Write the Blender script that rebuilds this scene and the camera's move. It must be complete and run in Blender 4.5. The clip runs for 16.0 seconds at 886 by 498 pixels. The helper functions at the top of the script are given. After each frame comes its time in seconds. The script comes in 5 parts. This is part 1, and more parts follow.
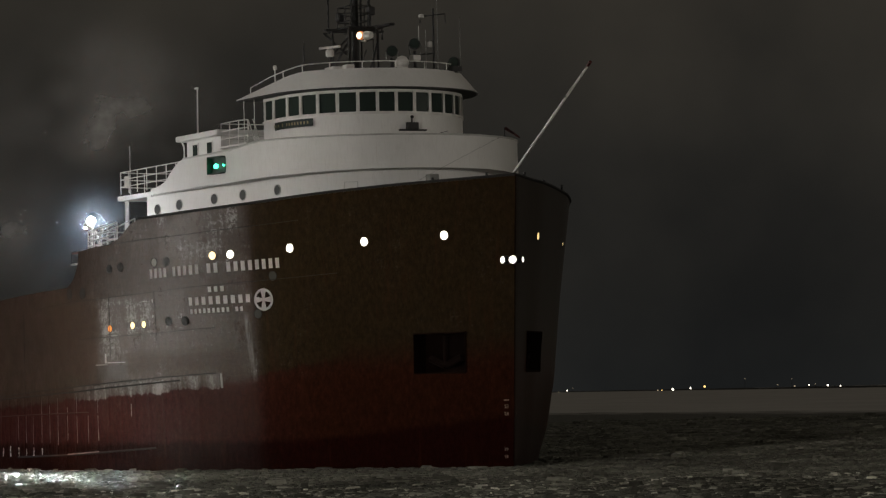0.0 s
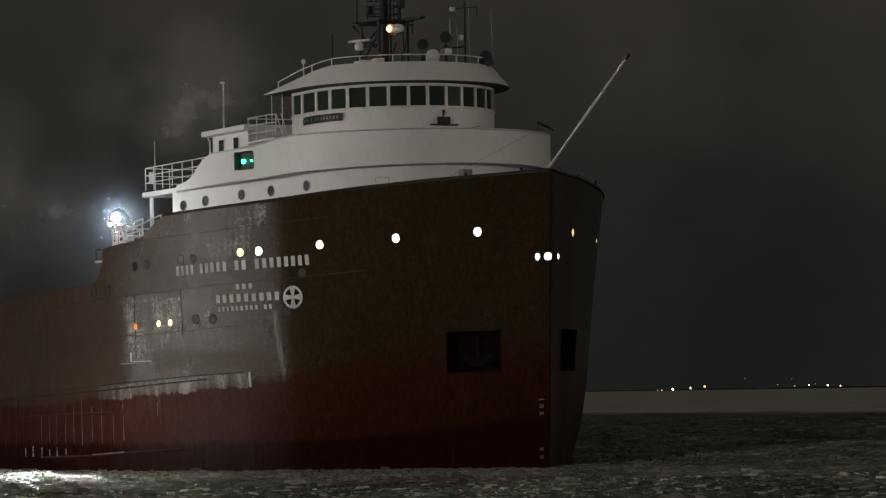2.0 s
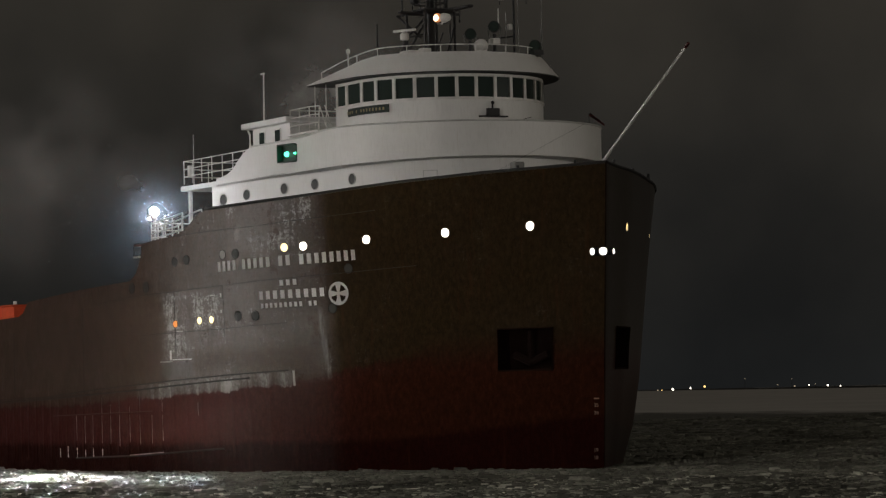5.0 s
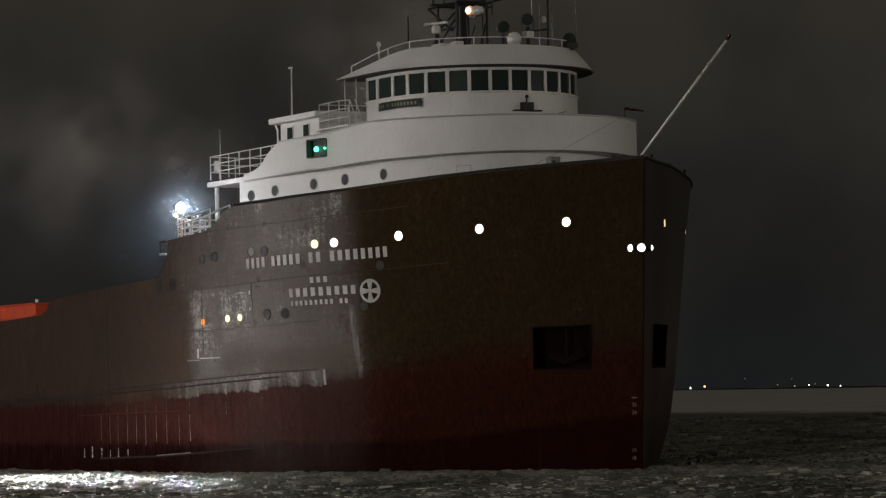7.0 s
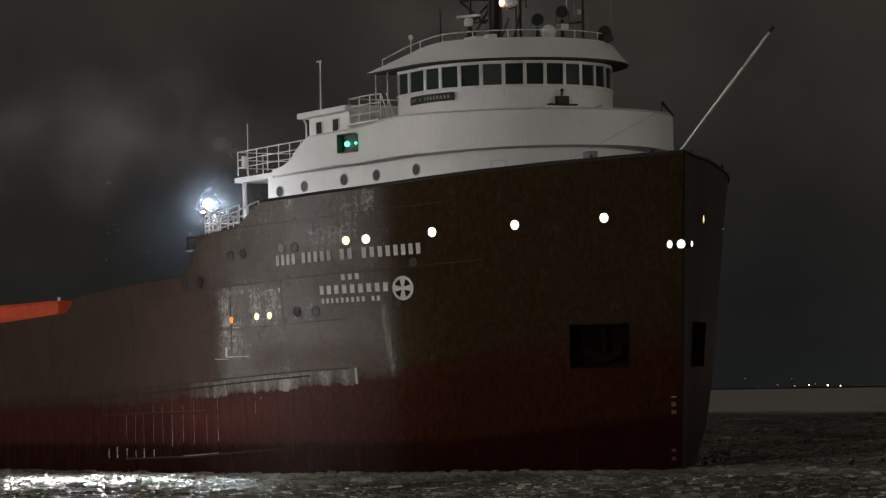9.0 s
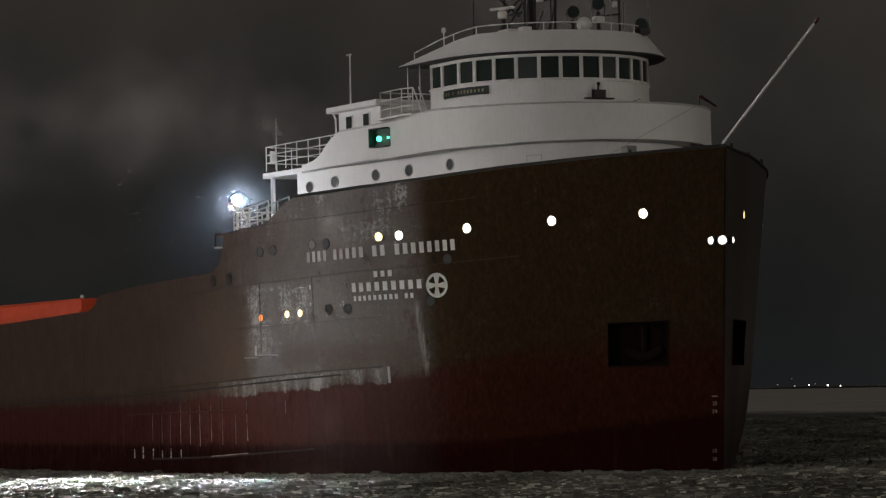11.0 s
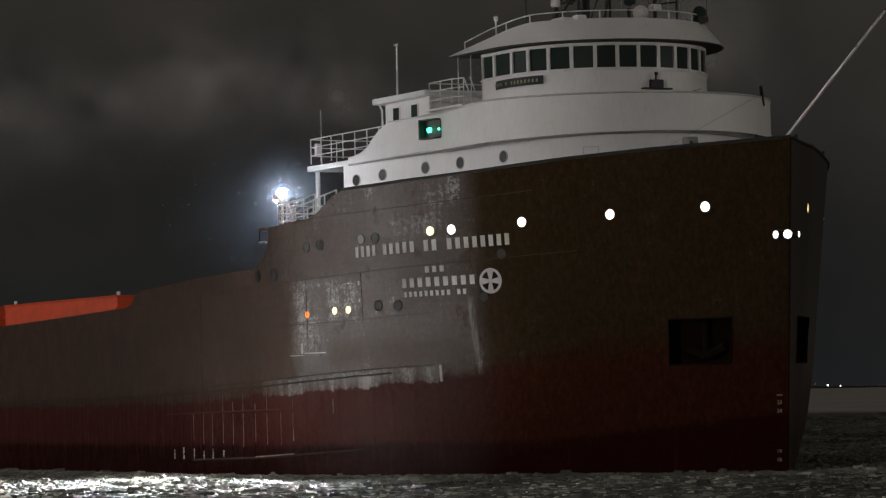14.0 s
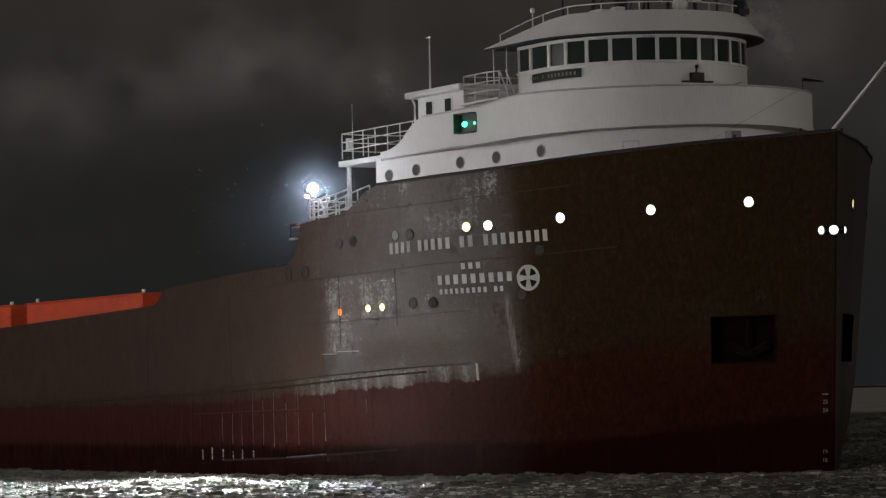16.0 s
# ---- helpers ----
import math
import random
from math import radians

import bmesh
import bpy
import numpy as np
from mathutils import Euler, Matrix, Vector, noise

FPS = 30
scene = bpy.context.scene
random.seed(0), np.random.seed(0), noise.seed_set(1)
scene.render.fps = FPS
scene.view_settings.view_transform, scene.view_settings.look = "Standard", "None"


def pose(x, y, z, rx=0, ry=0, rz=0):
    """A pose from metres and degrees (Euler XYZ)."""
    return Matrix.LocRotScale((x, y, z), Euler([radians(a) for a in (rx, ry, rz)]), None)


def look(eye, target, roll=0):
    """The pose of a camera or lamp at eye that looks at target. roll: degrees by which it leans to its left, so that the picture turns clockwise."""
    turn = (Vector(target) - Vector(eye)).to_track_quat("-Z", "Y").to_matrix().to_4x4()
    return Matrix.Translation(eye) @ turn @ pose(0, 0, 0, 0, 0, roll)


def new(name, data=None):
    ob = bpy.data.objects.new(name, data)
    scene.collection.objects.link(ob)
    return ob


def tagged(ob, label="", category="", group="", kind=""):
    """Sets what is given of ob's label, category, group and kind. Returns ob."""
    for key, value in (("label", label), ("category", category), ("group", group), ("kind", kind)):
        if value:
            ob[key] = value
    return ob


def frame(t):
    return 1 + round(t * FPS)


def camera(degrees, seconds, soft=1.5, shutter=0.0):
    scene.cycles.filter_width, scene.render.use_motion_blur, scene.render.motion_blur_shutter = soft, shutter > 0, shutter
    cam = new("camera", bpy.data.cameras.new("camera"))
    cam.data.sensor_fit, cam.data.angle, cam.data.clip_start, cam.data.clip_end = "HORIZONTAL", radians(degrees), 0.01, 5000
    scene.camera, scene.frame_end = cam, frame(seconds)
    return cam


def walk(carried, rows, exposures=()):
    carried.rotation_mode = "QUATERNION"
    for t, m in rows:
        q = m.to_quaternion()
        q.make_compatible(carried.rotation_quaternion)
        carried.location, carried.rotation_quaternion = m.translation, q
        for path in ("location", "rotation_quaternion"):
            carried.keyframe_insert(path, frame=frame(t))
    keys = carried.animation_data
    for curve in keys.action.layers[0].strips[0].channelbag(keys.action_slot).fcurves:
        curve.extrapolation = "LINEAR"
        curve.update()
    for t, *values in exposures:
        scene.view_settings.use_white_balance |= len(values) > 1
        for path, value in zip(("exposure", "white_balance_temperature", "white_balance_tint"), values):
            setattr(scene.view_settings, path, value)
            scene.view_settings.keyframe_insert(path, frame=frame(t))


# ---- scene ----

# ---------------------------------------------------------------- camera: stands still on the quay
EYE = 3.05
cam = camera(14.889, 16.0, soft=1.3)
ROLL, PITCH = -1.329, 2.428
AIM = (0.0, math.cos(radians(PITCH)), EYE + math.sin(radians(PITCH)))
HOLD = look((0.0, 0.0, EYE), AIM, ROLL)
walk(cam, [(0.0, HOLD), (16.0, HOLD)], exposures=[(0.0, 0.0, 6600, 10), (8.0, 0.0, 6450, 12), (16.0, 0.0, 6280, 14)])

# the ship's way: metres made good along its heading
HEADING = 28.311 - 90.0
START = (2.81, 144.52)
SPEED = [(0.0, 0.0), (4.0, 5.97), (8.0, 11.88), (12.0, 17.78), (16.0, 23.71)]

# ---------------------------------------------------------------- world and lights
world = bpy.data.worlds.new("night_sky")
scene.world = world
world.use_nodes = True
wt = world.node_tree
wt.nodes.clear()
w_out = wt.nodes.new("ShaderNodeOutputWorld")
w_bg = wt.nodes.new("ShaderNodeBackground")
w_geo = wt.nodes.new("ShaderNodeTexCoord")
w_sep = wt.nodes.new("ShaderNodeSeparateXYZ")
w_ramp = wt.nodes.new("ShaderNodeValToRGB")
w_noise = wt.nodes.new("ShaderNodeTexNoise")
w_noise.inputs["Scale"].default_value = 9.0
w_noise.inputs["Detail"].default_value = 5.0
w_cloud = wt.nodes.new("ShaderNodeValToRGB")
w_cloud.color_ramp.elements[0].position, w_cloud.color_ramp.elements[0].color = 0.36, (0.58, 0.60, 0.64, 1)
w_cloud.color_ramp.elements[1].position, w_cloud.color_ramp.elements[1].color = 0.66, (1.25, 1.22, 1.18, 1)
w_mix = wt.nodes.new("ShaderNodeMix")
w_mix.data_type = "RGBA"
w_mix.blend_type = "MULTIPLY"
w_mix.inputs[0].default_value = 0.8
els = w_ramp.color_ramp.elements
els[0].position, els[0].color = 0.0, (0.0105, 0.0112, 0.0112, 1)
els[1].position, els[1].color = 0.55, (0.050, 0.0450, 0.0380, 1)
e = els.new(0.03); e.color = (0.0128, 0.0126, 0.0116, 1)
e = els.new(0.075); e.color = (0.0204, 0.0190, 0.0162, 1)
e = els.new(0.125); e.color = (0.0245, 0.0221, 0.0180, 1)
wt.links.new(w_geo.outputs["Generated"], w_sep.inputs[0])
wt.links.new(w_sep.outputs["Z"], w_ramp.inputs[0])
wt.links.new(w_geo.outputs["Generated"], w_noise.inputs["Vector"])
wt.links.new(w_ramp.outputs[0], w_mix.inputs[6])
wt.links.new(w_noise.outputs["Fac"], w_cloud.inputs[0])
wt.links.new(w_cloud.outputs[0], w_mix.inputs[7])
wt.links.new(w_mix.outputs[2], w_bg.inputs["Color"])
wt.links.new(w_bg.outputs[0], w_out.inputs[0])
w_bg.inputs["Strength"].default_value = 1.18


def area_lamp(name, eye, target, power, size, colour, spread=180.0):
    data = bpy.data.lights.new(name, "AREA")
    data.shape, data.size, data.energy, data.color = "DISK", size, power, colour
    ob = new(name, data)
    data.spread = radians(spread)
    ob.matrix_world = look(eye, target)
    return ob


# quay floodlight behind the camera, and two unseen fill lamps added left and right
area_lamp("quay_floodlight", (-62.0, -34.0, 19.0), (-22.0, 150.0, 9.0), 4800.0, 6.0, (1.0, 0.945, 0.885), 54.0)
area_lamp("left_fill", (-170.0, 140.0, 15.0), (-14.0, 152.0, 5.0), 71000.0, 46.0, (1.0, 0.945, 0.89))
area_lamp("right_fill", (150.0, 95.0, 20.0), (5.0, 145.0, 9.0), 17000.0, 8.0, (1.0, 0.93, 0.80))

# ---------------------------------------------------------------- materials
def material(name):
    m = bpy.data.materials.new(name)
    m.use_nodes = True
    return m, m.node_tree, m.node_tree.nodes["Principled BSDF"]


def ramp(nt, src, stops):
    r = nt.nodes.new("ShaderNodeValToRGB")
    els = r.color_ramp.elements
    els[0].position, els[0].color = stops[0][0], (*stops[0][1], 1)
    els[1].position, els[1].color = stops[-1][0], (*stops[-1][1], 1)
    for p, c in stops[1:-1]:
        els.new(p).color = (*c, 1)
    nt.links.new(src, r.inputs[0])
    return r.outputs[0]


def coords(nt, scale=(1, 1, 1)):
    tc = nt.nodes.new("ShaderNodeTexCoord")
    mp = nt.nodes.new("ShaderNodeMapping")
    mp.inputs["Scale"].default_value = scale
    nt.links.new(tc.outputs["Object"], mp.inputs[0])
    return mp.outputs[0]


def noise_tex(nt, vec, scale, detail=5.0, rough=0.6):
    n = nt.nodes.new("ShaderNodeTexNoise")
    n.inputs["Scale"].default_value, n.inputs["Detail"].default_value, n.inputs["Roughness"].default_value = scale, detail, rough
    nt.links.new(vec, n.inputs["Vector"])
    return n.outputs["Fac"]


def mixc(nt, fac, a, b, mode="MIX"):
    m = nt.nodes.new("ShaderNodeMix")
    m.data_type, m.blend_type = "RGBA", mode
    for sock, v in ((m.inputs[0], fac), (m.inputs[6], a), (m.inputs[7], b)):
        if isinstance(v, (int, float)):
            sock.default_value = v
        elif isinstance(v, tuple):
            sock.default_value = (*v, 1)
        else:
            nt.links.new(v, sock)
    return m.outputs[2]


def calc(nt, op, a, b=0.0, c=None, clamp=False):
    m = nt.nodes.new("ShaderNodeMath")
    m.operation, m.use_clamp = op, clamp
    for sock, v in zip(m.inputs, (a, b, c)):
        if v is None:
            continue
        if isinstance(v, (int, float)):
            sock.default_value = v
        else:
            nt.links.new(v, sock)
    return m.outputs[0]


def bump(nt, bsdf, h, strength, dist):
    b = nt.nodes.new("ShaderNodeBump")
    b.inputs["Strength"].default_value, b.inputs["Distance"].default_value = strength, dist
    nt.links.new(h, b.inputs["Height"])
    nt.links.new(b.outputs[0], bsdf.inputs["Normal"])


def plain(name, colour, rough=0.5, metal=0.0, grain=0.12):
    m, nt, b = material(name)
    v = coords(nt)
    f = noise_tex(nt, v, 1.7)
    lo = tuple(c * (1 - grain) for c in colour)
    hi = tuple(min(1, c * (1 + grain)) for c in colour)
    nt.links.new(ramp(nt, f, [(0.35, lo), (0.65, hi)]), b.inputs["Base Color"])
    b.inputs["Roughness"].default_value, b.inputs["Metallic"].default_value = rough, metal
    bump(nt, b, noise_tex(nt, v, 14.0), 0.15, 0.01)
    return m


def glow(name, colour, strength):
    m, nt, b = material(name)
    b.inputs["Base Color"].default_value = (*colour, 1)
    b.inputs["Emission Color"].default_value = (*colour, 1)
    b.inputs["Emission Strength"].default_value = strength
    return m


def hull_paint():
    """Brown topsides over red boot-topping: scuffed, rust-streaked, with ice along the belt."""
    m, nt, b = material("hull_paint")
    tc = nt.nodes.new("ShaderNodeTexCoord")
    sep = nt.nodes.new("ShaderNodeSeparateXYZ")
    nt.links.new(tc.outputs["Object"], sep.inputs[0])
    x, z = sep.outputs["X"], sep.outputs["Z"]
    v = coords(nt)
    fine = noise_tex(nt, v, 2.4, 6)
    broad = noise_tex(nt, v, 0.35, 4)
    streak = noise_tex(nt, coords(nt, (1.6, 1.6, 0.16)), 2.2, 5, 0.7)
    top = mixc(nt, broad, (0.035, 0.0208, 0.0140), (0.050, 0.0292, 0.0195))
    low = mixc(nt, streak, (0.033, 0.0096, 0.0086), (0.053, 0.0152, 0.0134))
    # the bow's weaker light is put into darker topsides and belt forward
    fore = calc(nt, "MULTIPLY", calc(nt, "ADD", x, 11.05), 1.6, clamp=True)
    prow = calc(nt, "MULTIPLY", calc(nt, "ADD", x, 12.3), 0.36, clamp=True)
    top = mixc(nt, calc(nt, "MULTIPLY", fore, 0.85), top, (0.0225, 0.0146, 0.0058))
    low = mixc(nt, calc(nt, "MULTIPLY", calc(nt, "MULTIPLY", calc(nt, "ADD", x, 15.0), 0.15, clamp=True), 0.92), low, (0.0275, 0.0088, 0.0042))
    wet = mixc(nt, fine, (0.012, 0.0030, 0.0022), (0.021, 0.0048, 0.0035))

    def within(lo, hi, soft, src):
        a = calc(nt, "MULTIPLY", calc(nt, "SUBTRACT", src, lo), 1.0 / soft, clamp=True)
        c = calc(nt, "MULTIPLY", calc(nt, "SUBTRACT", hi, src), 1.0 / soft, clamp=True)
        return calc(nt, "MULTIPLY", a, c)

    # ragged paint boundary, rising towards the stem
    rag = calc(nt, "MULTIPLY", calc(nt, "SUBTRACT", noise_tex(nt, coords(nt, (1, 1, 0.15)), 1.5, 6, 0.7), 0.5), 0.8)
    line = calc(nt, "MULTIPLY", calc(nt, "ADD", x, 21.0), 0.05)
    line = calc(nt, "MINIMUM", calc(nt, "MAXIMUM", line, -0.35), 0.9)
    edge = calc(nt, "SUBTRACT", calc(nt, "SUBTRACT", calc(nt, "ADD", z, rag), line), 3.12)
    bow = calc(nt, "MULTIPLY", calc(nt, "ADD", x, 13.0), 0.16, clamp=True)
    soft = calc(nt, "SUBTRACT", edge, calc(nt, "MULTIPLY", bow, 0.9))
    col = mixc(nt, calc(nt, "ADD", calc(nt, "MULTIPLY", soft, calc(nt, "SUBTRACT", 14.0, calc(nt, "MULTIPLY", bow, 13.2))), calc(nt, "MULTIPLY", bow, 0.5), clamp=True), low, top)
    e0 = calc(nt, "MULTIPLY", calc(nt, "SUBTRACT", calc(nt, "SUBTRACT", calc(nt, "ADD", z, calc(nt, "MULTIPLY", rag, 0.5)), calc(nt, "MULTIPLY", calc(nt, "MAXIMUM", calc(nt, "ADD", x, 9.0), 0.0), 0.1)), 0.95), 4.0, clamp=True)
    col = mixc(nt, e0, wet, col)
    mott = ramp(nt, noise_tex(nt, coords(nt, (1.0, 1.0, 0.6)), 5.5, 10, 0.8), [(0.36, (0.55, 0.55, 0.55)), (0.5, (1, 1, 1)), (0.66, (1.7, 1.7, 1.7))])
    col = mixc(nt, 0.8, col, mott, "MULTIPLY")
    # shoulder's flat run of plates, begins at a sharp upright edge: scuffs and painted-in sheen
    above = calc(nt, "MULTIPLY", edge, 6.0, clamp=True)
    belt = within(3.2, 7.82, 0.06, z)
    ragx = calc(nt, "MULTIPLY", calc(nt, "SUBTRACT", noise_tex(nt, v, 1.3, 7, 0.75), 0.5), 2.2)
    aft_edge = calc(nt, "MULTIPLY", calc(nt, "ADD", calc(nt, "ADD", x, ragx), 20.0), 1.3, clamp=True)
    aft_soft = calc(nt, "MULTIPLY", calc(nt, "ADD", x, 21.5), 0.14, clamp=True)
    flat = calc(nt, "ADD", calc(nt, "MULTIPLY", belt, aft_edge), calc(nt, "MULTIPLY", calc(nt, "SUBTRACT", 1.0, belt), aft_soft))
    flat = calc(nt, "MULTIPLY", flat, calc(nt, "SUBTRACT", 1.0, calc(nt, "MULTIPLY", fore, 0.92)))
    # a band above the belt with less of the grey
    dull_band = calc(nt, "MULTIPLY", within(4.0, 5.4, 0.45, calc(nt, "ADD", z, calc(nt, "MULTIPLY", ragx, 0.3))), within(-17.9, -11.1, 0.6, x))
    flat = calc(nt, "MULTIPLY", flat, calc(nt, "SUBTRACT", 1.0, calc(nt, "MULTIPLY", dull_band, 0.6)))
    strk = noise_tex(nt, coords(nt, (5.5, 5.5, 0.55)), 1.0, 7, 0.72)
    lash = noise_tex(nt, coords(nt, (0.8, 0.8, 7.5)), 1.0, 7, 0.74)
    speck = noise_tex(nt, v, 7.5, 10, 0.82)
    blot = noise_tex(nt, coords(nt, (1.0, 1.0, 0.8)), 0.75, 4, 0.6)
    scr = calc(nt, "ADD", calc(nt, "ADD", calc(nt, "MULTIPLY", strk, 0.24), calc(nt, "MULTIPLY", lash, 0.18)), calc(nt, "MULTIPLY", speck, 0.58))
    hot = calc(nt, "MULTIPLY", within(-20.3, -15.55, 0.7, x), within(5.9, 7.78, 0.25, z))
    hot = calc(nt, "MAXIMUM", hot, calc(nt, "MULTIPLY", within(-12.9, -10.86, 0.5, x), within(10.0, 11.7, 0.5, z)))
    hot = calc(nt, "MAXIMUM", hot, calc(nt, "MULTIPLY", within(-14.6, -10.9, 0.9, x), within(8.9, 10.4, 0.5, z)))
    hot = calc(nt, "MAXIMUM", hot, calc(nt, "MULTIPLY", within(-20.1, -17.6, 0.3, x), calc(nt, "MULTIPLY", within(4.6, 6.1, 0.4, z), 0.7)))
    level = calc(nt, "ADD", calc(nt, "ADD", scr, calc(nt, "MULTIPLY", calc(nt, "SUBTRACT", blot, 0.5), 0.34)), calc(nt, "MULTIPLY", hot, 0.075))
    worn_sheen = calc(nt, "MULTIPLY", calc(nt, "MULTIPLY", ramp(nt, level, [(0.44, (0, 0, 0)), (0.60, (1, 1, 1))]), flat), above)
    bare_sheen = calc(nt, "MULTIPLY", calc(nt, "MULTIPLY", ramp(nt, level, [(0.575, (0, 0, 0)), (0.64, (1, 1, 1))]), flat), above)
    # grey for scuffs and for the floodlight's sheen, both put into the colour
    col = mixc(nt, calc(nt, "MULTIPLY", worn_sheen, 0.24), col, (0.105, 0.098, 0.096))
    col = mixc(nt, calc(nt, "MULTIPLY", bare_sheen, 0.75), col, (0.44, 0.43, 0.425))
    # a darker oblong panel over the belt
    panel = calc(nt, "MULTIPLY", within(-19.98, -17.76, 0.05, x), within(3.98, 4.69, 0.04, z))
    col = mixc(nt, calc(nt, "MULTIPLY", panel, 0.65), col, (0.030, 0.0215, 0.0175))
    # paint torn off along the belt's upper edge, in upright flaps
    flap = noise_tex(nt, coords(nt, (1.5, 1.5, 0.25)), 1.0, 5, 0.65)
    peel = calc(nt, "MULTIPLY", within(-0.04, 0.66, 0.06, edge), within(-22.2, -12.25, 0.25, x))
    tear = calc(nt, "ADD", calc(nt, "MULTIPLY", flap, 0.6), calc(nt, "MULTIPLY", speck, 0.4))
    torn = calc(nt, "MULTIPLY", peel, ramp(nt, tear, [(0.42, (0.06, 0.06, 0.06)), (0.52, (0.32, 0.32, 0.32)), (0.60, (1, 1, 1))]))
    # upright sheen at the shoulder's forward end, painted in as pale grey
    run = calc(nt, "MULTIPLY", within(-11.2, -10.9, 0.1, calc(nt, "ADD", x, calc(nt, "MULTIPLY", calc(nt, "SUBTRACT", z, 5.2), 0.05))), within(3.7, 6.9, 0.5, z))
    run = calc(nt, "MULTIPLY", run, ramp(nt, strk, [(0.38, (0.1, 0.1, 0.1)), (0.6, (1, 1, 1))]))
    col = mixc(nt, calc(nt, "MAXIMUM", calc(nt, "MULTIPLY", torn, 0.68), calc(nt, "MULTIPLY", run, 0.5)), col, (0.37, 0.36, 0.35))
    # rust weeping from the seams, and grime lashes aft
    weep = ramp(nt, noise_tex(nt, coords(nt, (2.6, 2.6, 0.22)), 1.0, 6, 0.7), [(0.56, (0, 0, 0)), (0.70, (1, 1, 1))])
    col = mixc(nt, calc(nt, "MULTIPLY", weep, 0.45), col, (0.052, 0.019, 0.0085))
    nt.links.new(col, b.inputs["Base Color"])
    patch = noise_tex(nt, coords(nt, (0.8, 0.8, 0.5)), 1.5, 8, 0.75)
    rough = calc(nt, "ADD", calc(nt, "MULTIPLY", ramp(nt, patch, [(0.36, (0, 0, 0)), (0.66, (1, 1, 1))]), 0.30), 0.30)
    rough = calc(nt, "ADD", rough, calc(nt, "MULTIPLY", calc(nt, "SUBTRACT", 1.0, above), 0.12))
    rough = calc(nt, "ADD", calc(nt, "MULTIPLY", rough, calc(nt, "SUBTRACT", 1.0, prow)), calc(nt, "MULTIPLY", prow, 0.30))
    rough = calc(nt, "SUBTRACT", rough, calc(nt, "MULTIPLY", flat, 0.07))
    nt.links.new(rough, b.inputs["Roughness"])
    # specular raised on the shoulder and cut at the prow to place the sheen
    spec = calc(nt, "MULTIPLY", ramp(nt, scr, [(0.38, (0.35, 0.35, 0.35)), (0.58, (1, 1, 1))]), calc(nt, "ADD", calc(nt, "ADD", calc(nt, "MULTIPLY", calc(nt, "MULTIPLY", flat, calc(nt, "SUBTRACT", 1.0, prow)), 0.62), 0.20), calc(nt, "MULTIPLY", prow, -0.18)))
    spec = calc(nt, "MULTIPLY", spec, calc(nt, "ADD", calc(nt, "MULTIPLY", calc(nt, "MULTIPLY", edge, 1.2, clamp=True), 0.86), 0.14))
    # same coat to port: extra specular added there to brighten that side
    port_lift = calc(nt, "MULTIPLY", sep.outputs["Y"], 2.0, clamp=True)
    spec = calc(nt, "ADD", spec, calc(nt, "MULTIPLY", port_lift, 0.32))
    nt.links.new(spec, b.inputs["Specular IOR Level"])
    plates = noise_tex(nt, coords(nt, (0.45, 0.45, 0.3)), 1.0, 2)
    h = calc(nt, "ADD", calc(nt, "MULTIPLY", plates, 0.5), calc(nt, "MULTIPLY", noise_tex(nt, v, 4.0, 7, 0.75), 0.3))
    h = calc(nt, "ADD", h, calc(nt, "MULTIPLY", scr, 0.34))
    h = calc(nt, "MULTIPLY", h, calc(nt, "SUBTRACT", 1.0, calc(nt, "MULTIPLY", fore, 0.75)))
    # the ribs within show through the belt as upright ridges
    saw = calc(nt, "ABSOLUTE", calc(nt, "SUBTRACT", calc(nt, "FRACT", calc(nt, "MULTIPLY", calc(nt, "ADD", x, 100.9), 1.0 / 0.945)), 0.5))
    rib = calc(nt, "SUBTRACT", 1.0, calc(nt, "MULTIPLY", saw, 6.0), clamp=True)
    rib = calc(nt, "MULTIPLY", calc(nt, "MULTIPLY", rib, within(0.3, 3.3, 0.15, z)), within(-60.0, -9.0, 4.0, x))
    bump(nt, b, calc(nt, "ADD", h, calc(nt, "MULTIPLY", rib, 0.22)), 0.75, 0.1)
    return m


def white_paint():
    m, nt, b = material("white_paint")
    v = coords(nt)
    f = noise_tex(nt, v, 0.8, 6)
    rust = noise_tex(nt, coords(nt, (3, 3, 0.35)), 2.0, 6, 0.7)
    col = mixc(nt, f, (0.66, 0.655, 0.63), (0.80, 0.795, 0.78))
    col = mixc(nt, ramp(nt, noise_tex(nt, coords(nt, (5, 5, 0.9)), 2.2, 8, 0.75), [(0.5, (0, 0, 0)), (0.75, (0.3, 0.3, 0.3))]), col, (0.40, 0.38, 0.35))
    col = mixc(nt, ramp(nt, rust, [(0.62, (0, 0, 0)), (0.82, (0.4, 0.4, 0.4))]), col, (0.34, 0.24, 0.16))
    nt.links.new(col, b.inputs["Base Color"])
    b.inputs["Roughness"].default_value = 0.5
    bump(nt, b, noise_tex(nt, v, 1.2, 3), 0.25, 0.03)
    return m


HULL = hull_paint()


def matt(name, colour):
    m, nt, b2 = material(name)
    f = noise_tex(nt, coords(nt), 1.3, 5)
    nt.links.new(mixc(nt, f, tuple(k * 0.7 for k in colour), tuple(k * 1.3 for k in colour)), b2.inputs["Base Color"])
    b2.inputs["Roughness"].default_value = 0.9
    b2.inputs["Specular IOR Level"].default_value = 0.05
    return m


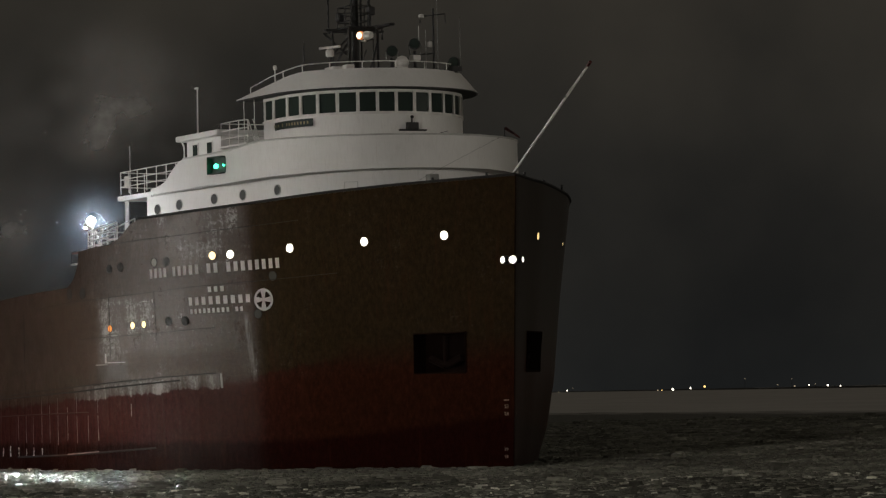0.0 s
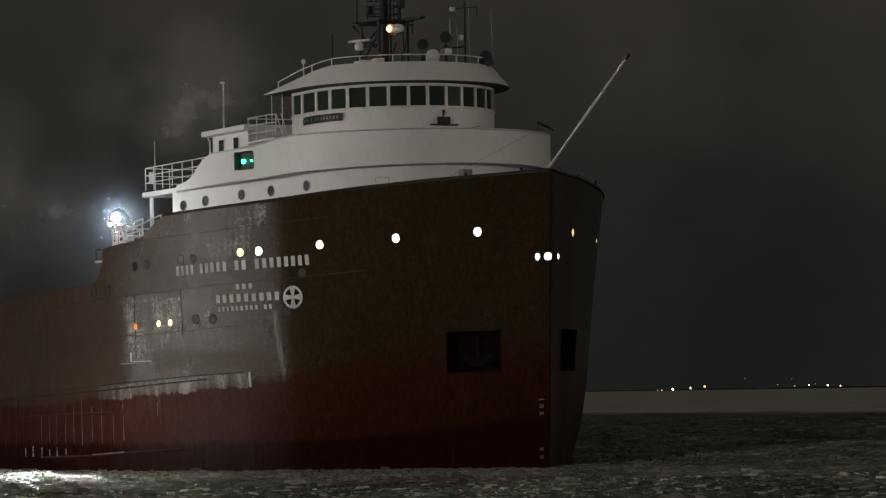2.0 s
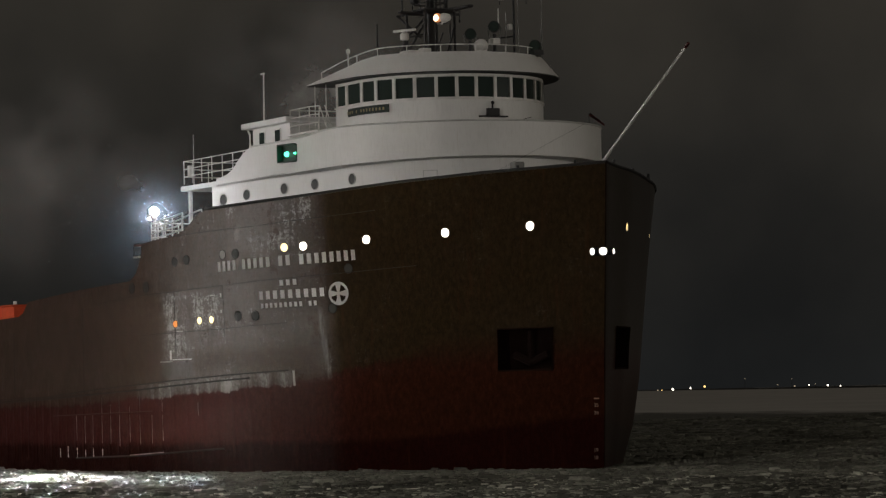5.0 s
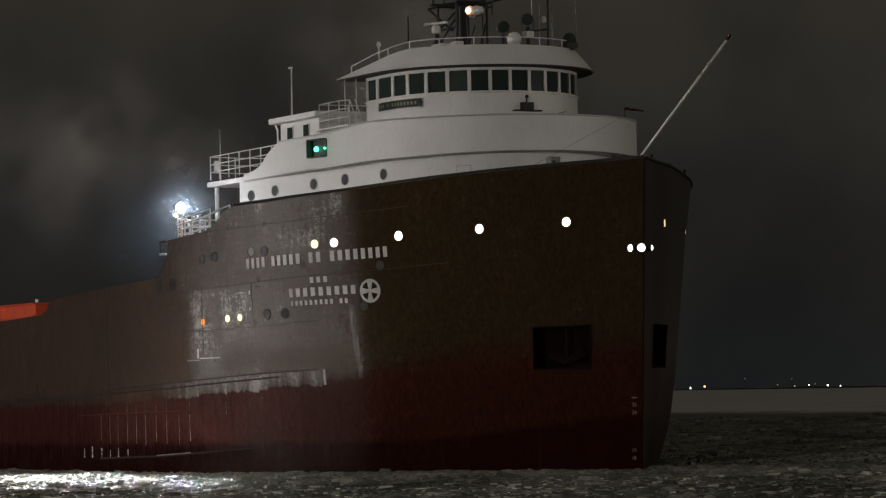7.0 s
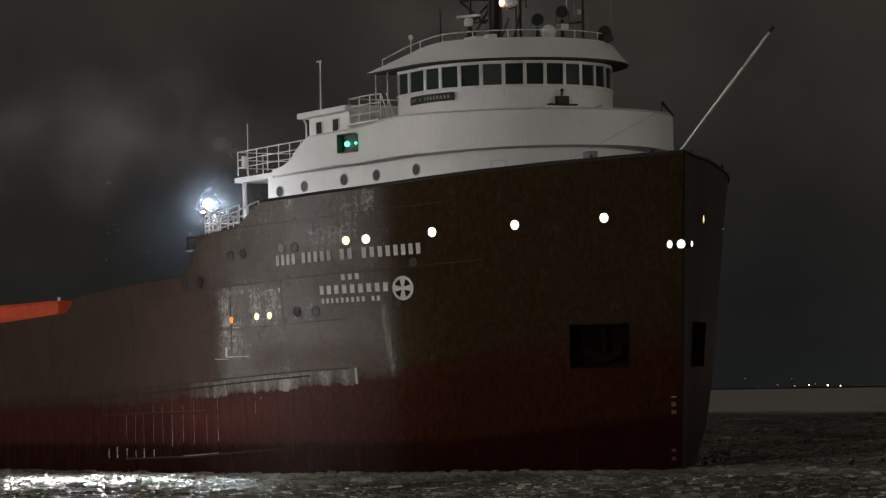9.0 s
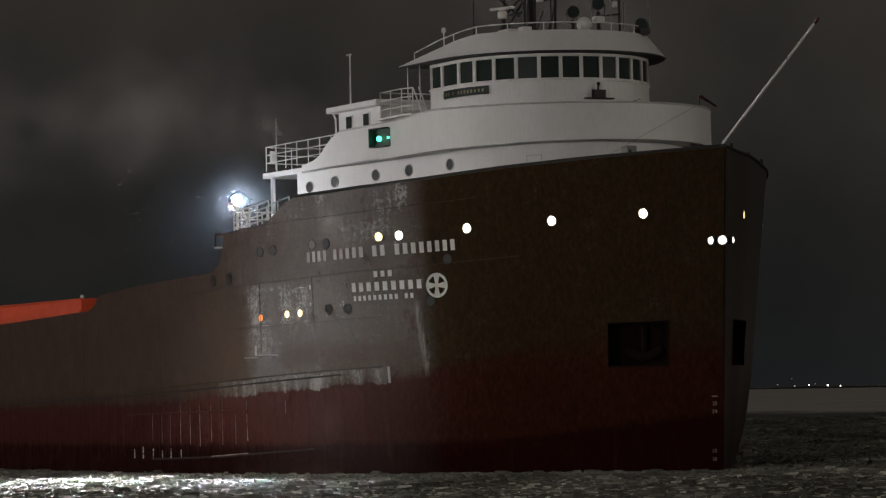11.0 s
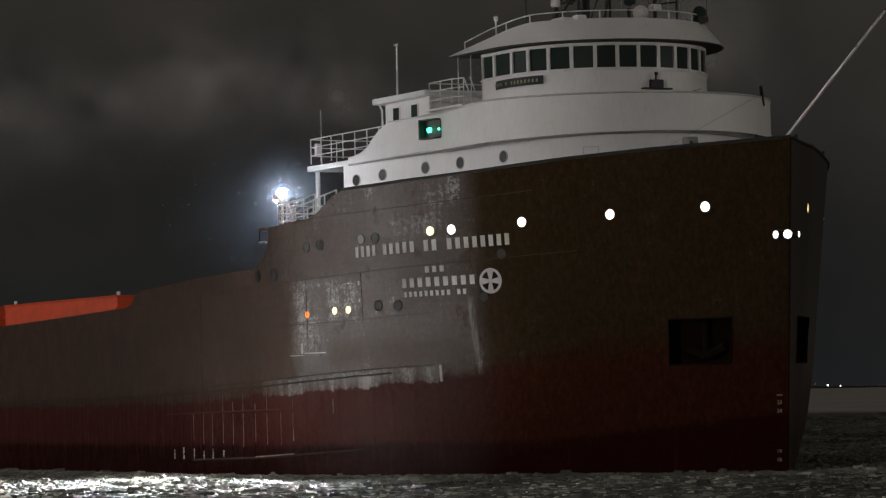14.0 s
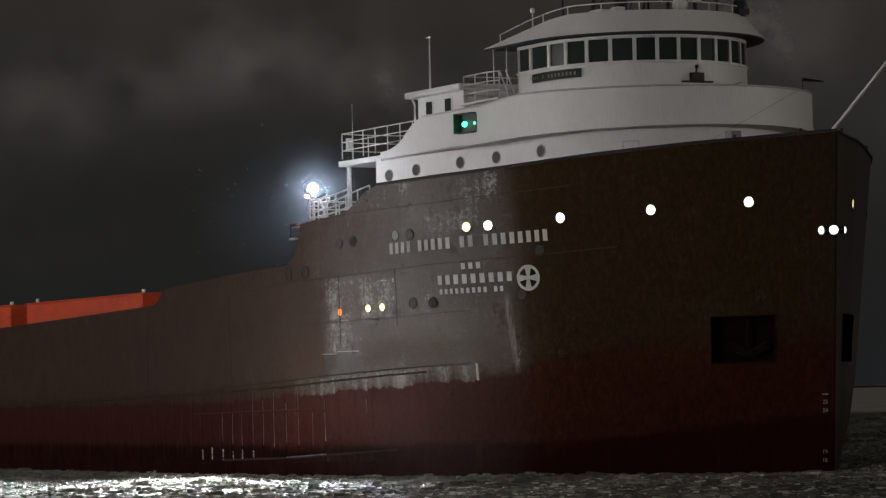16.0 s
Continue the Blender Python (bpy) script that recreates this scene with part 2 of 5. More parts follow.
STEM = matt("stem_bar_paint", (0.013, 0.006, 0.0035))
# near-black brown: the shade inside the anchor pocket is put into this colour
RECESS = matt("pocket_shade", (0.010, 0.0052, 0.0040))
WHITE = white_paint()
DARK = plain("dark_steel", (0.013, 0.013, 0.014), 0.6)
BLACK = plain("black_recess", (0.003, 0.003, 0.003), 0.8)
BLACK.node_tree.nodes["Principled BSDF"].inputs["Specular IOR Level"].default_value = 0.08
RAIL = plain("rail_paint", (0.68, 0.67, 0.64), 0.5)
GREYM = plain("grey_equipment", (0.5, 0.5, 0.48), 0.5)
DECK = plain("deck_red", (0.10, 0.035, 0.025), 0.7)
ORANGE = plain("hatch_orange", (0.60, 0.072, 0.018), 0.5, 0.0, 0.12)
LETTER = plain("white_lettering", (0.9, 0.9, 0.89), 0.5)
SIGN = plain("green_board", (0.006, 0.022, 0.014), 0.5)
GOLD = plain("board_letters", (0.3, 0.26, 0.12), 0.4)
LAMP = glow("floodlamp_glow", (0.90, 0.95, 1.0), 135.0)
BEAM = glow("floodlamp_beam_glow", (0.92, 0.96, 1.0), 4600000.0)
DARKP = plain("dark_port_glass", (0.045, 0.047, 0.045), 0.5)
PORT_W = glow("porthole_white_light", (1.0, 0.95, 0.84), 2.2)
PORT_Y = glow("porthole_yellow_light", (1.0, 0.87, 0.56), 0.95)
PORT_D = glow("porthole_dim_light", (1.0, 0.86, 0.5), 0.45)
PORT_O = glow("porthole_orange_light", (1.0, 0.42, 0.10), 0.5)
GREEN = glow("green_sidelight_glow", (0.06, 1.0, 0.5), 5.0)
MASTL = glow("masthead_lamp_glow", (1.0, 0.62, 0.38), 3.4)
MASTR = glow("masthead_flare_glow", (1.0, 0.38, 0.14), 0.32)
def smooth_paint(name, colour):
    m, nt, b2 = material(name)
    nt.links.new(ramp(nt, noise_tex(nt, coords(nt), 0.6, 3), [(0.3, tuple(k * 0.9 for k in colour)), (0.7, colour)]), b2.inputs["Base Color"])
    b2.inputs["Roughness"].default_value = 0.5
    return m


POLE = smooth_paint("pole_paint", (0.74, 0.735, 0.71))
WIRE = smooth_paint("grey_whip", (0.3, 0.3, 0.29))
REDTIP = plain("red_tip", (0.07, 0.010, 0.008), 0.6)


def glass():
    m, nt, b = material("window_glass")
    b.inputs["Base Color"].default_value = (0.030, 0.041, 0.036, 1)
    b.inputs["Roughness"].default_value = 0.1
    b.inputs["Specular IOR Level"].default_value = 0.08
    return m


GLASS = glass()

# ---------------------------------------------------------------- mesh helpers
def part(name, bm, mat, parent=None, label="", smooth=False):
    me = bpy.data.meshes.new(name)
    bm.normal_update()
    bm.to_mesh(me)
    bm.free()
    if mat is not None:
        me.materials.append(mat)
    if smooth:
        for p in me.polygons:
            p.use_smooth = True
    ob = new(name, me)
    ob.parent = parent
    if label:
        tagged(ob, label)
    return ob


def add_box(bm, lo, hi, m=None):
    r = bmesh.ops.create_cube(bm, size=1.0)["verts"]
    for v in r:
        v.co = Vector([lo[i] + (v.co[i] + 0.5) * (hi[i] - lo[i]) for i in range(3)])
        if m is not None:
            v.co = m @ v.co
    return r


def add_tube(bm, a, b, r, n=8, r2=None):
    a, b = Vector(a), Vector(b)
    d = b - a
    m = Matrix.Translation((a + b) / 2) @ d.to_track_quat("Z", "Y").to_matrix().to_4x4()
    bmesh.ops.create_cone(bm, cap_ends=True, segments=n, radius1=r, radius2=r if r2 is None else r2, depth=d.length, matrix=m)


def add_path(bm, pts, r, n=6):
    """One bent tube through the points."""
    pts = [Vector(p) for p in pts]
    rings = []
    for i, p in enumerate(pts):
        d = (pts[min(i + 1, len(pts) - 1)] - pts[max(i - 1, 0)]).normalized()
        u = d.cross(Vector((0, 0, 1)))
        u = (u if u.length > 0.05 else d.cross(Vector((0, 1, 0)))).normalized()
        w = u.cross(d)
        rings.append([bm.verts.new(p + (u * math.cos(2 * math.pi * k / n) + w * math.sin(2 * math.pi * k / n)) * r) for k in range(n)])
    for p, q in zip(rings, rings[1:]):
        for k in range(n):
            bm.faces.new((p[k], p[(k + 1) % n], q[(k + 1) % n], q[k]))
    bm.faces.new(rings[0][::-1])
    bm.faces.new(rings[-1])


def bevel(bm, w, seg=2):
    bmesh.ops.bevel(bm, geom=bm.edges[:], offset=w, segments=seg, affect="EDGES", profile=0.5)


def lathe(bm, prof, n=20, centre=(0, 0, 0), axis=None):
    """Turns (radius, height) pairs round z, or round the axis given."""
    m = Matrix.Translation(centre)
    if axis is not None:
        m = m @ Vector(axis).to_track_quat("Z", "Y").to_matrix().to_4x4()
    rings = []
    for r, h in prof:
        rings.append([bm.verts.new(m @ Vector((r * math.cos(2 * math.pi * i / n), r * math.sin(2 * math.pi * i / n), h))) for i in range(n)])
    for p, q in zip(rings, rings[1:]):
        for i in range(n):
            bm.faces.new((p[i], p[(i + 1) % n], q[(i + 1) % n], q[i]))
    bm.faces.new(rings[0][::-1])
    bm.faces.new(rings[-1])


def slab(bm, outline, z0, z1, top_off=None):
    """A closed prism over a plan outline; z0 and z1 are heights or functions of x."""
    f0 = z0 if callable(z0) else (lambda x: z0)
    f1 = z1 if callable(z1) else (lambda x: z1)
    lo = [bm.verts.new((x, y, f0(x))) for x, y in outline]
    up = outline if top_off is None else top_off
    hi = [bm.verts.new((x, y, f1(x))) for x, y in up]
    n = len(lo)
    for i in range(n):
        bm.faces.new((lo[i], lo[(i + 1) % n], hi[(i + 1) % n], hi[i]))
    bm.faces.new(lo[::-1])
    bm.faces.new(hi)


# ---------------------------------------------------------------- the ship's lines
# x forward from the stem, y to port, z up from the water
STATION = [0, 0.3, 1, 3, 6.4, 9.6, 11, 14, 17.5, 20, 23, 28, 34, 60]
TOPSIDE = [0.025, 0.24, 0.72, 2.02, 4.1, 6.1, 6.95, 8.9, 10.1, 10.75, 11.15, 11.4, 11.5, 11.5]
WATERLINE = [0.02, 0.22, 0.66, 1.8, 3.75, 5.75, 6.68, 8.7, 10.05, 10.7, 11.15, 11.4, 11.5, 11.5]
LENGTH = 243.0


def fair(a, xs, ys):
    """A faired curve through the stations."""
    i = min(max(int(np.searchsorted(xs, a)) - 1, 0), len(xs) - 2)
    sl = [(ys[k + 1] - ys[k]) / (xs[k + 1] - xs[k]) for k in range(len(xs) - 1)]
    m0 = sl[0] if i == 0 else (sl[i - 1] + sl[i]) / 2
    m1 = sl[-1] if i == len(sl) - 1 else (sl[i] + sl[i + 1]) / 2
    w = xs[i + 1] - xs[i]
    t = min(max((a - xs[i]) / w, 0.0), 1.0)
    return (2 * t ** 3 - 3 * t * t + 1) * ys[i] + (t ** 3 - 2 * t * t + t) * w * m0 + (3 * t * t - 2 * t ** 3) * ys[i + 1] + (t ** 3 - t * t) * w * m1


def breadth(a, z, side=-1):
    w = min(max(z / 10.0, -0.1), 1.2)
    h = fair(a, STATION, WATERLINE) * (1 - w) + fair(a, STATION, TOPSIDE) * w
    if side > 0:
        h *= float(np.interp(a, [0, 0.3, 3, 10, 14, 20, 30], [1.0, 1.15, 1.36, 1.28, 1.17, 1.04, 1.0]))
        zk = [-1.6, 0, 1.5, 3.5, 7, 12]
        b8 = np.interp(z, zk, [-0.22, -0.38, 0.03, 0.22, 0.33, 0.50])
        b11 = np.interp(z, zk, [-0.75, -0.95, -0.62, -0.25, -0.16, 0.32])
        b14 = np.interp(z, zk, [-0.9, -1.1, -0.8, -0.38, -0.14, 0.05])
        h += float(np.interp(a, [0, 3, 8, 11, 14, 18, 24, 34], [0, b8 * 0.35, b8, b11, b14, b14 * 0.6, b14 * 0.3, 0]))
    if a > LENGTH - 14:
        h *= math.sqrt(max(0.0, 1 - ((a - LENGTH + 14) / 14.2) ** 2))
    return h


def rake(z):
    return 0.06 * z


SHEER_A = [0, 2, 5, 8, 10, 13, 15, 17.2, 17.8, 18.2, 18.7, 19.2, 20.8, 21.9, 22.0, 22.4, 23.0, 28.2, 34.5, 34.8, 35.2, 35.8, 44, 55, 120, 250]
SHEER_Z = [12.24, 12.17, 12.08, 11.92, 11.76, 11.5, 11.37, 11.28, 11.05, 10.75, 10.42, 10.25, 10.12, 10.02, 9.35, 8.7, 8.38, 8.2, 7.86, 7.7, 7.35, 7.18, 6.96, 6.7, 6.3, 6.3]


def sheer(a):
    return float(np.interp(a, SHEER_A, SHEER_Z))


def on_hull(x, z, side=-1, out=0.0):
    """A point of the side at x and z, its outward normal and its forward tangent."""
    def p(xx, zz):
        return Vector((xx, side * breadth(rake(zz) - xx, zz, side), zz))
    c = p(x, z)
    tx = (p(x + 0.15, z) - p(x - 0.15, z)).normalized()
    tz = (p(x, z + 0.15) - p(x, z - 0.15)).normalized()
    n = tx.cross(tz).normalized()
    if n.y * side < 0:
        n = -n
    return c + n * out, n, tx


def hull_frame(x, z, side=-1, out=0.0):
    """A pose on the side: local x forward along the plating, y up, z outwards."""
    c, n, tx = on_hull(x, z, side, out)
    up = n.cross(tx) if side > 0 else tx.cross(n)
    if up.z < 0:
        up = -up
    fw = up.cross(n)
    m = Matrix((fw, up, n)).transposed().to_4x4()
    return Matrix.Translation(c) @ m


ship = tagged(new("cargo_ship"), "long lake freighter with brown and red hull, white bridge forward", "ship")
HOLE = (1.98, 4.2, 3.9, 5.62)       # anchor pocket: from, to aft of the stem; from, to above the water


def build_hull():
    bm = bmesh.new()
    alist = [0, 0.12, 0.3, 0.6, 1.0, 1.45, HOLE[0], 2.6, 3.2, 3.8, HOLE[1], 5, 5.7, 6.4, 7.2, 8, 8.8, 9.6, 10.3, 11, 12, 13, 14, 15, 16, 17.2, 17.5, 17.8, 18.2, 18.7, 19.2, 20, 20.8, 21.9, 22.0, 22.2, 22.4, 23,
             24.5, 26, 28.2, 31, 34.5, 34.8, 35.2, 35.8, 40, 44, 55, 75, 100, 140, 180, 215, 229, 233, 236, 239, 241, 242.4, LENGTH]
    zlist = [-1.6, -0.6, 0, 0.7, 1.4, 2.1, 2.8, 3.4, HOLE[2], 4.5, 5.0, HOLE[3]]
    nrow = len(zlist) + 7
    grid = {}
    for side in (-1, 1):
        for i, a in enumerate(alist):
            for j in range(nrow):
                z = zlist[j] if j < len(zlist) else zlist[-1] + (sheer(a) - zlist[-1]) * (j - len(zlist) + 1) / 7
                grid[side, i, j] = bm.verts.new((rake(z) - a, side * breadth(a, z, side), z))
    for side in (-1, 1):
        for i in range(len(alist) - 1):
            for j in range(nrow - 1):
                inside = HOLE[0] <= (alist[i] + alist[i + 1]) / 2 <= HOLE[1] and j < len(zlist) - 1 and HOLE[2] <= (zlist[j] + zlist[j + 1]) / 2 <= HOLE[3]
                if inside:
                    continue
                q = (grid[side, i, j], grid[side, i + 1, j], grid[side, i + 1, j + 1], grid[side, i, j + 1])
                bm.faces.new(q if side < 0 else q[::-1])
    for i, flip in ((0, False), (len(alist) - 1, True)):
        for j in range(nrow - 1):
            q = (grid[-1, i, j], grid[-1, i, j + 1], grid[1, i, j + 1], grid[1, i, j])
            bm.faces.new(q[::-1] if not flip else q)
    for i in range(len(alist) - 1):
        bm.faces.new((grid[-1, i, 0], grid[1, i, 0], grid[1, i + 1, 0], grid[-1, i + 1, 0]))
    bmesh.ops.recalc_face_normals(bm, faces=bm.faces[:])
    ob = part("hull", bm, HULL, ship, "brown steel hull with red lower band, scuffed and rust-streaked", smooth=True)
    ob.data.materials.append(STEM)
    pts = ob.data.vertices
    for e in ob.data.edges:
        if all(pts[k].co.x > rake(pts[k].co.z) - 0.02 for k in e.vertices):
            e.use_edge_sharp = True
    for p in ob.data.polygons:
        if p.center.x > rake(p.center.z) - 0.03:
            p.use_smooth = False
            p.material_index = 1
    return ob


hull = build_hull()


def deck_plate(name, a0, a1, drop, mat, n=24):
    bm = bmesh.new()
    rows = []
    for k in range(n + 1):
        a = a0 + (a1 - a0) * k / n
        z = sheer(a) - drop
        h = breadth(a, z) - 0.06
        rows.append((bm.verts.new((rake(z) - a, -h, z)), bm.verts.new((rake(z) - a, h, z))))
    for p, q in zip(rows, rows[1:]):
        bm.faces.new((p[0], p[1], q[1], q[0]))
    bmesh.ops.solidify(bm, geom=bm.faces[:], thickness=0.05)
    return part(name, bm, mat, ship)


deck_plate("forecastle_deck", 0.3, 17.2, 0.9, DECK)
deck_plate("quarter_deck", 17.9, 21.9, 0.05, DECK, 8)
deck_plate("main_deck", 22.6, 240.0, 1.0, DECK, 60)
for ax, az0, az1 in ((17.4, 10.1, 11.2), (21.95, 7.3, 10.0)):
    bm = bmesh.new()
    h = breadth(ax, az0) - 0.08
    add_box(bm, (-ax + 0.5, -h, az0), (-ax + 0.56, h, az1))
    part("bulkhead", bm, WHITE if ax > 20 else HULL, ship)


# --- anchor pockets
def pocket(side):
    bm = bmesh.new()
    corner = []
    for a, z in ((HOLE[0], HOLE[2]), (HOLE[1], HOLE[2]), (HOLE[1], HOLE[3]), (HOLE[0], HOLE[3])):
        corner.append(Vector((rake(z) - a, side * breadth(a, z, side), z)))
    inward = Vector((-0.35, -side * 0.75, 0))
    out = [bm.verts.new(c) for c in corner]
    deep = [bm.verts.new(c + inward) for c in corner]
    for i in range(4):
        bm.faces.new((out[i], out[(i + 1) % 4], deep[(i + 1) % 4], deep[i]))
    bm.faces.new(deep)
    bmesh.ops.recalc_face_normals(bm, faces=bm.faces[:])
    ob = part("anchor_pocket", bm, RECESS, ship, "recessed dark anchor pocket")
    rim = bmesh.new()
    c = [Vector(v) for v in corner]
    n = Vector((0.5, side * 0.85, 0)) * 0.03
    add_path(rim, [p + n for p in c + c[:1]], 0.045, 6)
    part("pocket_rim", rim, STEM, ob)
    an = bmesh.new()
    mid = sum(corner, Vector()) / 4 + inward * 0.55
    add_tube(an, mid + Vector((0, 0, -0.5)), mid + Vector((0, 0, 0.75)), 0.13, 8)
    t = (corner[1] - corner[0]).normalized()
    add_tube(an, mid - t * 0.8 + Vector((0, 0, -0.2)), mid + Vector((0, 0, -0.55)), 0.17, 8)
    add_tube(an, mid + t * 0.8 + Vector((0, 0, -0.2)), mid + Vector((0, 0, -0.55)), 0.17, 8)
    part("anchor", an, RECESS, ob, "dark stockless anchor drawn into its pocket")


pocket(-1)
pocket(1)

# ---------------------------------------------------------------- superstructure
def arc(xc, r, a0, a1, n):
    return [(xc + r * math.cos(radians(t)), r * math.sin(radians(t))) for t in np.linspace(a0, a1, n)]


def tier_outline(side_pts, xc, r, n=40):
    """Starboard points from aft, a round front, and the same points to port."""
    return side_pts + arc(xc, r, -88, 88, n) + [(x, -y) for x, y in side_pts[::-1]]


LOWER = tier_outline([(-21.41, -7.47), (-17.8, -6.65), (-14.2, -5.79)], -12.2, 5.55)
UPPER = tier_outline([(-24.2, -7.76), (-20.0, -7.27), (-16.0, -6.8)], -12.2, 6.5)
def deck_line(x):
    return float(np.interp(x, [-24.2, -20, -16, -12, -9, -5.7], [12.56, 12.64, 12.75, 12.82, 12.87, 13.0]))


bm = bmesh.new()
slab(bm, LOWER, 9.9, lambda x: deck_line(x) + 0.05)
deckhouse = part("deckhouse", bm, WHITE, ship, "white steel deckhouse wall with portholes")
bm = bmesh.new()
slab(bm, [(x + (0.02 if x > -12 else 0), y * 1.003) for x, y in UPPER], deck_line, lambda x: deck_line(x) + 0.22)
bridge_deck = part("bridge_deck", bm, WHITE, ship)

def bulwark():
    bm = bmesh.new()
    pts = tier_outline([(-21.1, -7.4), (-20.6, -7.34), (-20.2, -7.3), (-19.9, -7.26), (-19.6, -7.22), (-19.3, -7.19), (-18.9, -7.14), (-18.5, -7.09), (-18.1, -7.04), (-16.0, -6.8), (-14.0, -6.56)], -12.2, 6.5, 48)
    xs = [-21.1, -20.6, -20.2, -19.9, -19.6, -19.3, -18.9, -18.5, -18.1, -14.6, -11.2, 0]
    zs = [12.95, 13.0, 13.08, 13.18, 13.34, 13.58, 13.85, 14.06, 14.18, 14.26, 14.48, 14.48]
    loops = []
    for off in (0.0, 0.07):
        lo, hi = [], []
        for k, (x, y) in enumerate(pts):
            p, q = Vector(pts[max(k - 1, 0)]), Vector(pts[min(k + 1, len(pts) - 1)])
            t = (q - p).normalized()
            xx, yy = x - t.y * off, y + t.x * off
            lo.append(bm.verts.new((xx, yy, deck_line(x) + 0.2)))
            hi.append(bm.verts.new((xx, yy, float(np.interp(x, xs, zs)))))
        loops.append((lo, hi))
    (lo, hi), (li, ui) = loops
    for i in range(len(pts) - 1):
        bm.faces.new((lo[i], lo[i + 1], hi[i + 1], hi[i]))
        bm.faces.new((li[i + 1], li[i], ui[i], ui[i + 1]))
        bm.faces.new((hi[i], hi[i + 1], ui[i + 1], ui[i]))
        bm.faces.new((li[i], li[i + 1], lo[i + 1], lo[i]))
    for i in (0, -1):
        q = (lo[i], hi[i], ui[i], li[i])
        bm.faces.new(q if i else q[::-1])
    wall = part("bridge_bulwark", bm, WHITE, ship, "white bulwark sweeping round the bridge deck")
    cap = bmesh.new()
    add_path(cap, [(x, y, float(np.interp(x, xs, zs))) for x, y in pts[8:-8]], 0.045, 6)
    part("cap_rail", cap, GREYM, wall)
    rivets = bmesh.new()
    for k in range(60):
        x = -21.0 + k * 0.16
        y = -float(np.interp(-x, [11.8, 16.0, 21.2], [6.4, 6.82, 7.42]))
        add_box(rivets, (x - 0.03, y - 0.025, deck_line(x) - 0.02), (x + 0.03, y + 0.02, deck_line(x) + 0.07))
    tagged(part("rivet_row", rivets, WIRE, wall), kind="stuff")


bulwark()

# pilothouse: a wall with a ring of panes, under a sloping canopy
PH_X, PH_R = -12.9, 4.35
CUTS = [-84.8, -71.6, -58.5, -45.5, -33.0, -21.4, -10.0, 1.8, 13.2, 25.2, 37.4, 49.6, 61.8, 74.0, 86.2]
house_out = [(-14.95, -PH_R)] + arc(PH_X, PH_R, -90, 90, 49) + [(-14.95, PH_R)]
bm = bmesh.new()
slab(bm, house_out, 12.9, 15.65)
pilothouse = part("pilothouse", bm, WHITE, ship, "white rounded pilothouse with a ring of dark windows")
bm = bmesh.new()
slab(bm, house_out, 16.67, 16.74)
part("window_head", bm, WHITE, pilothouse)
# solid black block: the unlit room's darkness given as colour
bm = bmesh.new()
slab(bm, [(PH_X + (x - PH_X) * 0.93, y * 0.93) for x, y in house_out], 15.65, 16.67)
part("pilothouse_dark_block", bm, BLACK, pilothouse)
bm = bmesh.new()
slab(bm, [(PH_X + (x - PH_X) * 1.012, y * 1.012) for x, y in house_out], 15.61, 15.68)
part("window_sill", bm, RAIL, pilothouse)


def pane(p, q):
    """One window between two plan points: glass set back in a painted frame."""
    p, q = Vector((*p, 0)), Vector((*q, 0))
    u = (q - p).normalized()
    n = Vector((u.y, -u.x, 0))
    m = Matrix((u, Vector((0, 0, 1)), n)).transposed().to_4x4()
    m.translation = p + Vector((0, 0, 15.67))
    w, h, b = (q - p).length, 1.01, 0.075
    bm = bmesh.new()
    add_box(bm, (0, 0, -0.1), (b, h, 0.02), m)
    add_box(bm, (w - b, 0, -0.1), (w, h, 0.02), m)
    add_box(bm, (b, h - b, -0.1), (w - b, h, 0.015), m)
    add_box(bm, (b, 0, -0.1), (w - b, b * 0.8, 0.015), m)
    fr = part("window_frame", bm, RAIL, pilothouse)
    bm = bmesh.new()
    add_box(bm, (b, b * 0.8, -0.07), (w - b, h - b, -0.055), m)
    g = part("pane", bm, GLASS, fr, "dark window pane")


ring = [(-14.9, -PH_R), (-13.9, -PH_R)] + [(PH_X + PH_R * math.cos(radians(t)), PH_R * math.sin(radians(t))) for t in CUTS] + [(-13.9, PH_R), (-14.9, PH_R)]
for p, q in zip(ring, ring[1:]):
    pane(p, q)

eave = [(-16.4, -5.1)] + arc(PH_X, 5.1, -90, 90, 49) + [(-16.4, 5.1)]
crown = [(-16.3, -4.45)] + arc(PH_X, 4.35, -90, 90, 49) + [(-16.3, 4.45)]
bm = bmesh.new()
slab(bm, eave, 16.78, lambda x: float(np.interp(x, [-16.4, -14.8], [17.25, 17.68])), crown)
CROWN_X, CROWN_Z = [-16.4, -13.4, -11.3], [17.03, 17.46, 17.68]
for v in bm.verts:
    if v.co.z > 17.0 and v.co.y < 0:
        v.co.z = float(np.interp(v.co.x, CROWN_X, CROWN_Z))
bevel(bm, 0.02, 1)
roof = part("canopy", bm, WHITE, ship, "white sloping pilothouse canopy")
bm = bmesh.new()
slab(bm, [(x, y * 0.985) for x, y in eave], 16.73, 16.78)
part("eave", bm, DARK, roof)


def railing(name, pts, height, parent, mat=RAIL, rails=2, r=0.028, posts=None):
    """Stanchions at the points and rails between them, each post its own mesh."""
    bm = bmesh.new()
    for k in range(1, rails + 1):
        add_path(bm, [(x, y, z + height * k / rails) for x, y, z in pts], r, 6)
    rl = part(name, bm, mat, parent)
    for x, y, z in (pts if posts is None else posts):
        b2 = bmesh.new()
        add_tube(b2, (x, y, z), (x, y, z + height), r * 1.05, 6)
        part("stanchion", b2, mat, rl)
    return rl


